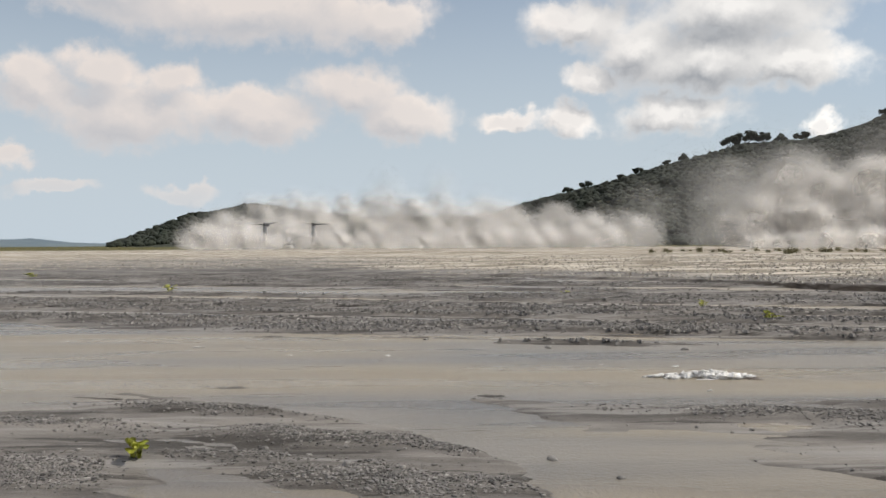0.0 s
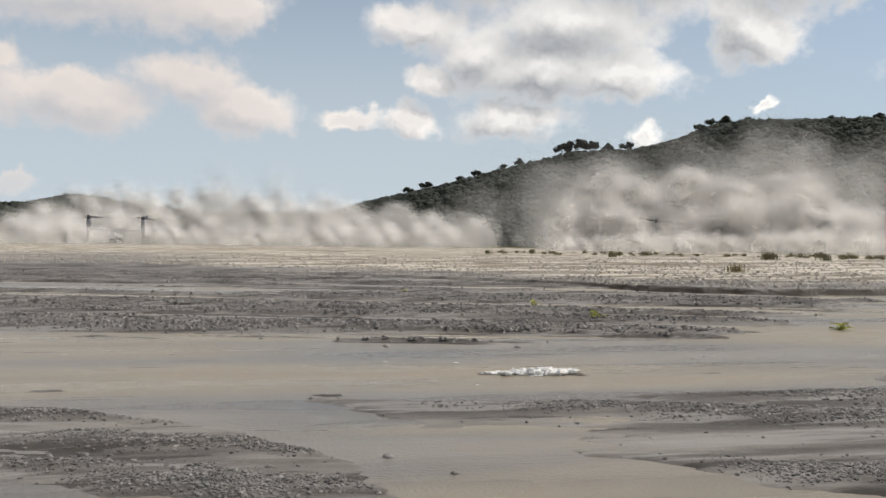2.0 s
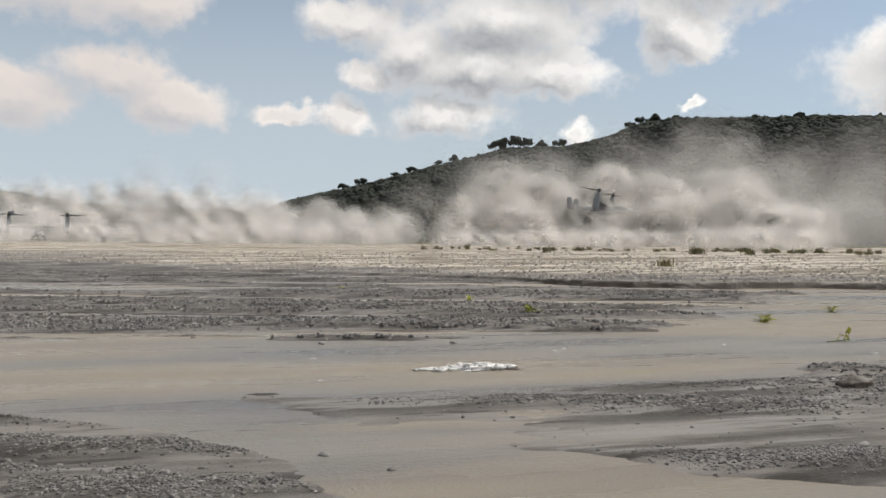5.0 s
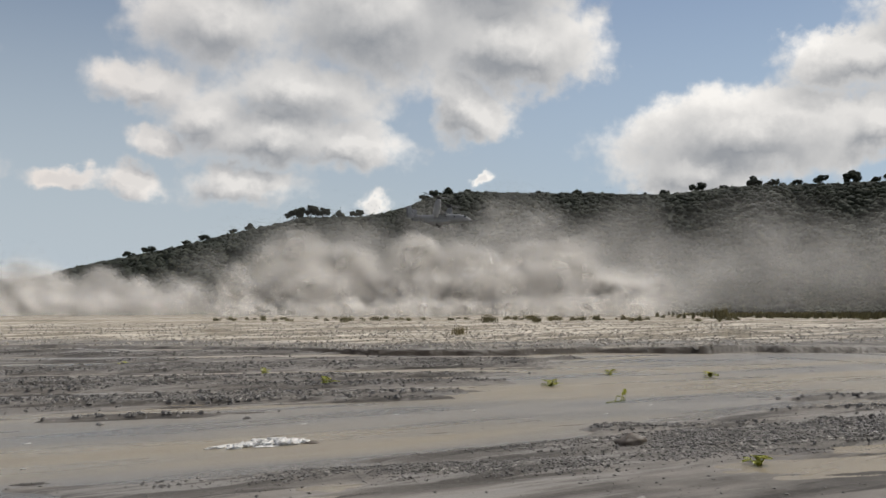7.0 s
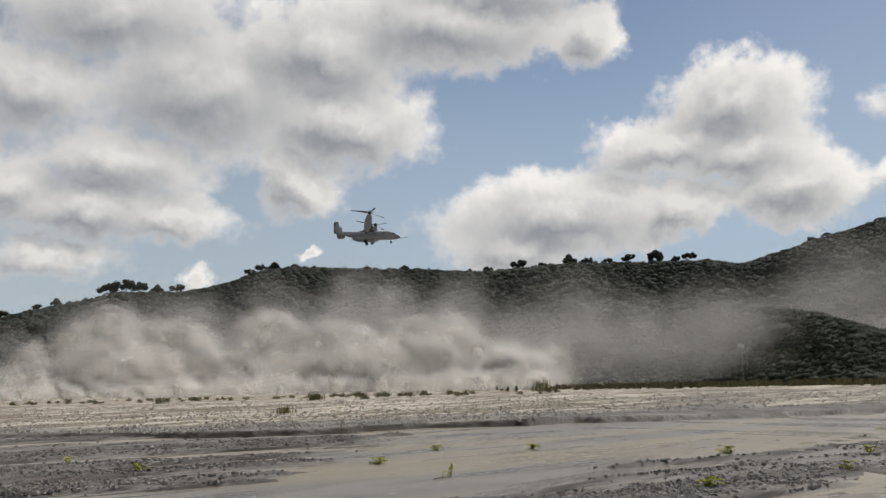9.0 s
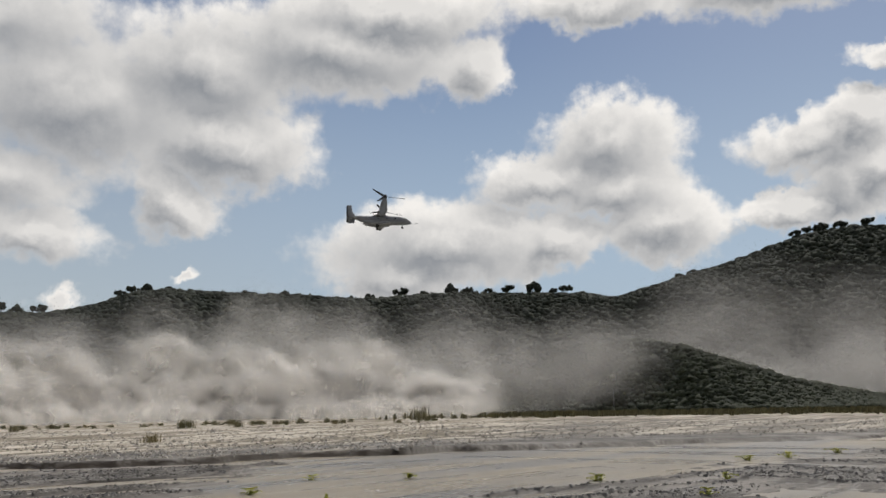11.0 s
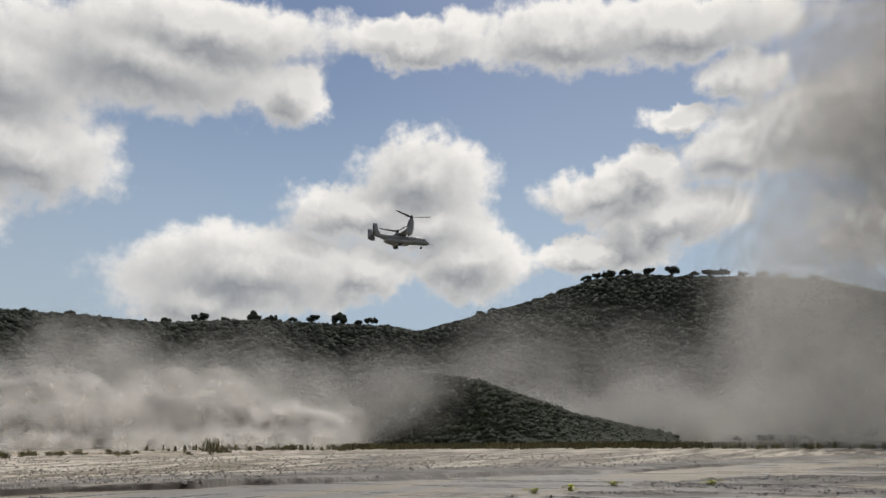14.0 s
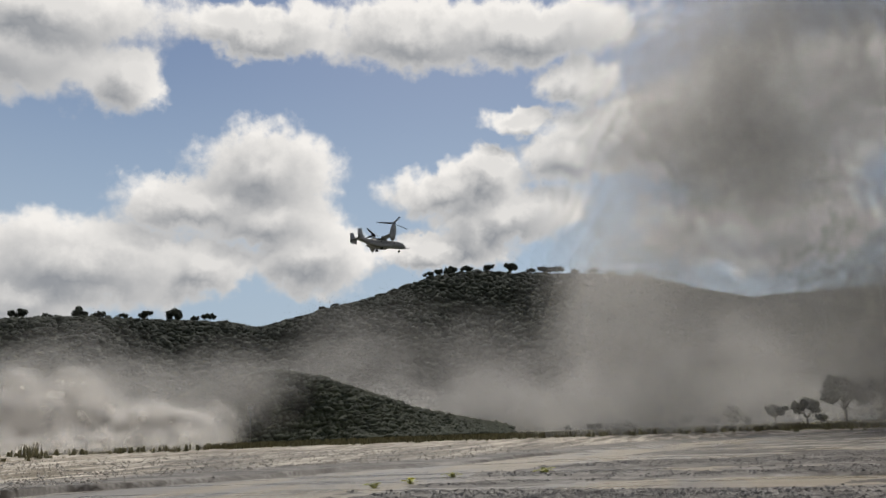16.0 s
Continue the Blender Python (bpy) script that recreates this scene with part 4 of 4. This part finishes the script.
def tiltrotor(label):
    root = new("tiltrotor_aircraft")
    bm = bmesh.new()
    loft(bm, [oval(*r) for r in ((8.75, 1.75, 0.06, 0.06), (8.45, 1.8, 0.42, 0.42), (7.8, 1.92, 0.78, 0.72), (6.9, 2.12, 1.0, 0.98), (5.6, 2.3, 1.14, 1.2), (3.0, 2.32, 1.2, 1.26),
                                 (0, 2.32, 1.22, 1.28), (-2.6, 2.36, 1.2, 1.22), (-4.6, 2.62, 1.08, 0.98), (-6.4, 3.0, 0.8, 0.66), (-8.0, 3.25, 0.5, 0.42), (-8.9, 3.35, 0.2, 0.2))])
    body = part("fuselage", bm, PAINT, root)
    for y in (-1, 1):
        bm = bmesh.new()
        loft(bm, [[(p[0], p[1] + 1.3 * y, p[2]) for p in oval(*r)] for r in ((2.9, 1.5, 0.08, 0.1), (2.2, 1.4, 0.45, 0.45), (0.5, 1.35, 0.6, 0.58), (-2.5, 1.4, 0.6, 0.58), (-4.2, 1.6, 0.42, 0.4), (-5.2, 1.8, 0.08, 0.1))])
        part("sponson", bm, PAINT, root)
        bm = bmesh.new()
        ball(bm, pose(6.75, 0.62 * y, 2.62) @ Matrix.Diagonal((0.72, 0.36, 0.36, 1)), 3)
        part("side_window", bm, GLASS_DARK, body, "dark cockpit side window")
        for k in range(3):
            bm = bmesh.new()
            ball(bm, pose(4.0 - 2.4 * k, 1.10 * y, 2.75) @ Matrix.Diagonal((0.22, 0.14, 0.2, 1)), 2)
            part("cabin_window", bm, GLASS_DARK, body, "small dark cabin window")
    bm = bmesh.new()
    ball(bm, pose(7.25, 0, 2.58, 0, 22, 0) @ Matrix.Diagonal((0.62, 0.6, 0.3, 1)), 3)
    part("windscreen", bm, GLASS_DARK, body, "dark raked windscreen")
    bm = bmesh.new()
    tube(bm, (8.2, 0.45, 1.6), (10.6, 0.45, 1.75), 0.07, 0.05, 8)
    part("refuelling_probe", bm, DARK_PAINT, root)
    bm = bmesh.new()
    slab(bm, [((0.55, -6.6, 3.85), 2.3, 0.50, (0, 0, 1)), ((-0.1, -1.2, 3.7), 2.6, 0.56, (0, 0, 1)), ((-0.15, 0, 3.68), 2.7, 0.58, (0, 0, 1)), ((-0.1, 1.2, 3.7), 2.6, 0.56, (0, 0, 1)), ((0.55, 6.6, 3.85), 2.3, 0.50, (0, 0, 1))])
    part("wing", bm, PAINT, root)
    bm = bmesh.new()
    loft(bm, [oval(*r) for r in ((2.4, 3.5, 0.1, 0.1), (1.2, 3.62, 0.95, 0.34), (-1.4, 3.66, 0.95, 0.36), (-3.2, 3.45, 0.2, 0.15))])
    part("wing_fairing", bm, DARK_PAINT, root)
    bm = bmesh.new()
    slab(bm, [((-8.4, -2.8, 3.5), 1.5, 0.2, (0, 0, 1)), ((-8.3, 0, 3.45), 1.7, 0.26, (0, 0, 1)), ((-8.4, 2.8, 3.5), 1.5, 0.2, (0, 0, 1))])
    part("tailplane", bm, PAINT, root)
    for y in (-2.85, 2.85):
        bm = bmesh.new()
        slab(bm, [((-8.3, y, 2.3), 1.4, 0.14, (0, 1, 0)), ((-8.45, y, 2.5), 2.1, 0.2, (0, 1, 0)), ((-8.5, y, 3.6), 2.2, 0.22, (0, 1, 0)), ((-8.75, y, 3.65), 1.7, 0.22, (0, 1, 0)), ((-8.95, y, 5.9), 1.25, 0.14, (0, 1, 0))])
        fin = part("fin", bm, PAINT, root)
        bm = bmesh.new()
        slab(bm, [((-9.45, y, 2.6), 0.5, 0.1, (0, 1, 0)), ((-9.55, y, 5.6), 0.4, 0.08, (0, 1, 0))])
        part("rudder", bm, DARK_PAINT, fin)
    for x, y, r in ((6.1, 0.0, 0.3), (-1.0, 1.75, 0.42), (-1.0, -1.75, 0.42)):
        bm = bmesh.new()
        tube(bm, (x, y, 1.3), (x, y, r), 0.12, 0.09, 8)
        tube(bm, (x, y - 0.32, r), (x, y + 0.32, r), 0.06, 0.06, 8)
        gear = part("landing_gear", bm, STEEL, root)
        for side in (-0.22, 0.22):
            bm = bmesh.new()
            bmesh.ops.create_cone(bm, cap_ends=True, segments=20, radius1=r, radius2=r, depth=0.22, matrix=Matrix.Translation((x, y + side, r)) @ pose(0, 0, 0, 90, 0, 0))
            bmesh.ops.bevel(bm, geom=[e for e in bm.edges if e.is_boundary is False and len(e.link_faces) == 2 and any(len(f.verts) > 4 for f in e.link_faces)], offset=0.06, segments=2, affect="EDGES")
            part("tyre", bm, RUBBER, gear)
    rotors = []
    for k, p in enumerate(PIVOTS):
        turn = pose(*p, 0, 90 - NACELLE_TILT, 0)   # local z is the shaft
        bm = bmesh.new()
        loft(bm, [[turn @ Vector((q[1], q[2], q[0])) for q in oval(z, c, hw, hh, 0.75, 18)] for z, c, hw, hh in ((-2.1, -0.1, 0.42, 0.35), (-1.5, -0.1, 0.85, 0.55), (0.0, 0, 1.05, 0.66), (1.4, 0, 0.98, 0.64), (2.6, 0, 0.72, 0.55), (3.1, 0, 0.5, 0.45))])
        nac = part("nacelle", bm, PAINT, root)
        bm = bmesh.new()
        loft(bm, [[turn @ Vector((q[1] + 0.0, q[2], q[0])) for q in oval(z, -0.1, hw, hh, 0.9, 16)] for z, hw, hh in ((-2.35, 0.36, 0.30), (-2.05, 0.40, 0.34))])
        part("exhaust", bm, DARK_PAINT, nac, "dark engine exhaust")
        rot = new("rotor")
        rot.parent = root
        rot.matrix_local = turn @ Matrix.Translation((0, 0, 3.45))
        bm = bmesh.new()
        loft(bm, [[(q[1], q[2], q[0]) for q in oval(z, 0, r, r, 1.0, 16)] for z, r in ((-0.4, 0.5), (0.0, 0.55), (0.4, 0.4), (0.75, 0.15), (0.85, 0.03))])
        part("hub", bm, BLADE, rot)
        for b in range(3):
            bm = bmesh.new()
            q = pose(0, 0, 0, 0, 0, 120 * b)
            rings = []
            for r, chord, twist in ((0.4, 0.5, 34), (1.2, 0.85, 28), (3.2, 0.72, 14), (5.2, 0.56, 4), (5.8, 0.42, 0)):
                ring = []
                for j in range(10):
                    a = j * math.tau / 10
                    w, h = math.cos(a) * chord / 2, math.sin(a) * chord * 0.07
                    tw = radians(twist)
                    ring.append(q @ Vector((r, w * math.cos(tw) - h * math.sin(tw), 0.1 + w * math.sin(tw) + h * math.cos(tw) + 0.012 * r * r * 0.3)))
                rings.append(ring)
            loft(bm, rings)
            part("blade", bm, BLADE, rot)
        rotors.append((rot, turn @ Matrix.Translation((0, 0, 3.45)), 1 if k else -1))
    tagged(root, label, "aircraft", "tiltrotor aircraft")
    return root, rotors


LANDED, LANDED_ROTORS = tiltrotor("grey military tiltrotor standing in a dust cloud, rotors turning")
FLYER, FLYER_ROTORS = tiltrotor("grey military tiltrotor climbing away with wheels down")

# the climb: seconds, bearing and height in degrees as it passes along one straight course
COURSE_FROM, COURSE_HEADING = Vector((131.4, 191.2)), 133.0
CLIMB = [(5.5, 26.57, 2.92), (6, 26.7, 3.83), (6.5, 27.3, 4.75), (7, 29.4, 6.37), (7.5, 31.3, 7.9), (8, 32.85, 8.8), (8.5, 34.5, 9.57), (11, 45.42, 13.15), (11.5, 47.91, 13.53), (12, 50.57, 13.8),
         (12.5, 53.01, 13.97), (13, 55.51, 13.97), (13.5, 57.84, 13.91), (14, 60.4, 13.8), (14.5, 63.07, 13.61), (15, 65.44, 13.38), (15.5, 67.78, 13.25), (16, 70.12, 13.1)]


def on_course(bearing):
    h = Vector((math.sin(radians(COURSE_HEADING)), math.cos(radians(COURSE_HEADING))))
    k = math.tan(radians(bearing))
    s = (k * COURSE_FROM.y - COURSE_FROM.x) / (h.x - k * h.y)
    return COURSE_FROM + h * s


# ---- dust
def puff_meshes(mat, seed, count=4):
    """Billows: nested ragged shells, thin outside and denser inside."""
    made = []
    for k in range(count):
        bm = bmesh.new()
        for j, (r, level) in enumerate(((1.0, 3), (0.85, 3), (0.69, 3), (0.5, 3))):
            verts = bmesh.ops.create_icosphere(bm, subdivisions=level, radius=1.0)["verts"]
            for v in verts:
                p = v.co.copy()
                d = 0.34 * noise.noise(p * 1.3 + Vector((seed + k * 5.3, j * 0.25, 2.0))) + 0.16 * noise.noise(p * 2.6 + Vector((seed, k * 3.7, j * 0.15)))
                v.co = p * r * (0.9 + d)
        # a thread of skin joins each shell to the one round it
        bm.verts.ensure_lookup_table()
        for outer, inner in ((0, 162), (162, 324), (324, 486)):
            v = bm.verts[inner]
            bm.faces.new((bm.verts[outer], v, v.link_edges[0].other_vert(v)))
        me = bpy.data.meshes.new("puff")
        bm.to_mesh(me), bm.free()
        me.polygons.foreach_set("use_smooth", [True] * len(me.polygons))
        me.materials.append(mat)
        made.append(me)
    return made


PUFF_ROWS = []


def dust_cloud(label, mat, seed, puffs):
    """puffs: (radius, [(seconds, x, y, z), ...]); each drifts and rolls slowly."""
    rng = random.Random(seed)
    root = tagged(new("dust_cloud"), label, "dust", "dust clouds raised by the rotors")
    meshes = puff_meshes(mat, seed)
    for r, rows in puffs:
        ob = new("puff", rng.choice(meshes))
        ob.parent = root
        ob.scale = (r * rng.uniform(0.9, 1.25), r * rng.uniform(0.9, 1.25), r * rng.uniform(0.8, 1.05))
        a, b, c, w = rng.uniform(-180, 180), rng.uniform(-40, 40), rng.uniform(-180, 180), rng.uniform(-1.6, 1.6)
        PUFF_ROWS.append((ob, [(t, pose(x, y, z, a, b, c + w * t)) for t, x, y, z in rows]))
    return root


TIMES = (0.0, 3.0, 5.5, 8.5, 11.0, 13.5, 16.0)


def drifting(rng, count, sizes, edges, tops, dists, lift=0.0, low=0.0, front=1.0, keep_low=1.3):
    """Puffs spread between two moving edges (bearings over TIMES), under a top line given along the spread."""
    made = []
    left, right = edges
    for k in range(count):
        f = ((k + rng.random()) / count) ** front
        d = rng.uniform(*dists)
        r = rng.uniform(*sizes)
        top = np.interp(f, [p[0] for p in tops], [p[1] for p in tops])
        e = low + (top - low) * rng.random() ** keep_low
        d += 20 if e > 3.0 and dists[1] == 262 else 0
        r *= 1 + 0.35 * e / top
        rows = []
        for t in TIMES:
            b = np.interp(t, TIMES, left) + f * (np.interp(t, TIMES, right) - np.interp(t, TIMES, left))
            x, y = there(b, d)
            z = max(0.35 * r, d * math.tan(radians(e)) + EYE - 0.5 * r + lift * t * e / 7)
            rows.append((t, x, y, z))
        made.append((r, rows))
    return made


def all_dust():
    rng = random.Random(51)
    still = lambda b: [b] * 7
    # round the landed aircraft
    behind = drifting(rng, 105, (4.0, 7.5), (still(-17.2), [14, 14, 13, 13, 12, 12, 12]), [(0, 0.9), (0.06, 2.2), (0.2, 3.3), (0.45, 3.9), (0.7, 3.0), (1, 1.6)], (262, 305), 0.05)
    ahead = drifting(rng, 60, (3.0, 5.0), (still(-16.6), still(12)), [(0, 0.6), (0.2, 1.9), (0.4, 1.5), (1, 0.9)], (205, 240), 0.02)
    dust_cloud("broad pale dust bank round the landed aircraft", DUST_PALE, 1, behind)
    dust_cloud("thin low dust ahead of the landed aircraft", DUST_PALE, 2, ahead)
    # the wake of the departing aircraft, running out along the ground
    left, right = [20.0, 17.0, 14.6, 13.0, 12.5, 12, 11.5], [36, 39.5, 40.8, 48.0, 52.6, 56.4, 59.3]
    wake = drifting(rng, 150, (4.4, 8.2), (left, right), [(0, 1.2), (0.08, 3.4), (0.18, 5.0), (0.3, 4.4), (0.42, 5.4), (0.55, 4.0), (0.68, 4.2), (0.8, 5.2), (0.87, 3.2), (0.95, 1.9), (1, 1.0)], (222, 262), 0.06, front=0.66, keep_low=1.05)
    wake += drifting(rng, 44, (2.8, 4.8), ([b - 4.5 for b in right], [b - 0.5 for b in right]), [(0, 2.6), (0.7, 1.7), (1, 1.3)], (212, 235), 0.0, keep_low=0.9)
    wake += drifting(rng, 50, (4.5, 6.5), ([b - 17 for b in right], [b - 2.5 for b in right]), [(0, 3.6), (0.5, 3.2), (1, 1.8)], (230, 258), 0.0)
    dust_cloud("dense billowing sandy dust raised by the departing aircraft", DUST_WARM, 3, wake)
    skirt = drifting(rng, 90, (2.2, 3.8), (left, right), [(0, 0.5), (1, 0.9)], (150, 222), 0.0, front=0.8)
    dust_cloud("low skirt of dust creeping over the plain", DUST_WARM, 4, skirt)
    veil = drifting(rng, 50, (9, 15), ([18, 17, 17, 18, 18, 18, 18], [44, 44, 45, 48, 51, 54, 56]), [(0, 5.0), (0.5, 7.5), (1, 5.0)], (270, 315), 0.05, 1.0, keep_low=0.8)
    dust_cloud("thin high veil of dust in front of the hill", DUST_THIN, 5, veil)
    haze = drifting(rng, 16, (10, 15), (still(-15), still(14)), [(0, 2.5), (0.4, 4.5), (1, 4.0)], (310, 340), 0.0, 1.0)
    dust_cloud("faint haze of dust above the landing place", DUST_THIN, 8, haze)
    smoke = drifting(rng, 12, (10, 16), (still(40), still(64)), [(0, 7.0), (0.5, 6.0), (1, 5.0)], (300, 350), 0.0, 1.0, keep_low=0.9)
    dust_cloud("faint dust hanging before the wooded slope", DUST_THIN, 9, smoke)
    # older dust to the right
    tall = drifting(rng, 120, (11, 22), (still(85), still(118)), [(0, 9.0), (0.15, 24.0), (0.3, 36.0), (1, 40.0)], (140, 185), 0.0, 2.0, front=0.75, keep_low=0.9)
    dust_cloud("tall grey curtain of drifting dust", DUST_GREY, 6, tall)
    slope = drifting(rng, 85, (9, 19), ([66, 66, 66, 67, 67, 67.5, 68], [100] * 7), [(0, 1.5), (0.15, 3.0), (0.5, 5.0), (1, 7.0)], (355, 385), 0.0, 0.3)
    dust_cloud("grey dust hanging in front of the hillside", DUST_GREY, 7, slope)
    valley = drifting(rng, 70, (18, 32), (still(16), still(112)), [(0, 5.0), (0.5, 7.5), (1, 9.0)], (352, 378), 0.0, 0.5, keep_low=1.0)
    dust_cloud("fine dust haze filling the valley before the hill", DUST_HAZE, 10, valley)


all_dust()


# ---- what moves
def motions():
    x, y = there(-10.55, 250)
    ground = height(x, y)
    still = pose(x, y, ground, 0, 0, 90 - (180 - 10.55))
    walk(LANDED, [(0, still), (16, still)])
    rows = []
    start = on_course(25.6)
    rows.append((0.0, pose(start.x, start.y, 0.6, 0, 0, 90 - COURSE_HEADING)))
    rows.append((2.5, pose(start.x + 1, start.y - 1, 1.5, 0, 0, 90 - COURSE_HEADING)))
    for t, b, e in CLIMB:
        p = on_course(b)
        rows.append((t, pose(p.x, p.y, EYE + p.length * math.tan(radians(e)) - 2.3, -3, 0, 90 - COURSE_HEADING)))
    walk(FLYER, rows)
    for rotor, rest, way in LANDED_ROTORS + FLYER_ROTORS:
        walk(rotor, [(k / 30, rest @ pose(0, 0, 0, 0, 0, way * (77.0 * k + 20))) for k in range(481)])
    for ob, rows in PUFF_ROWS:
        walk(ob, rows)
    for ob, x, y, k in FOAM_PIECES:
        walk(ob, [(j * 0.4, pose(x + 0.02 * math.sin(j * 2.1 + k), y, 0.008 * math.sin(j * 2.7 + 2 * k) - 0.002, 6 * math.sin(j * 1.9 + k), 5 * math.sin(j * 2.3 + k), 14 + 5 * math.sin(j * 1.3 + k))) for j in range(41)])
    for ob, x, y in FLECKS:
        walk(ob, [(t, pose(x - 0.35 * (t - 8) * math.cos(FLOW), y + 0.35 * (t - 8) * math.sin(FLOW), 0.004, 0, 0, 14)) for t in (0, 8, 16)])


motions()
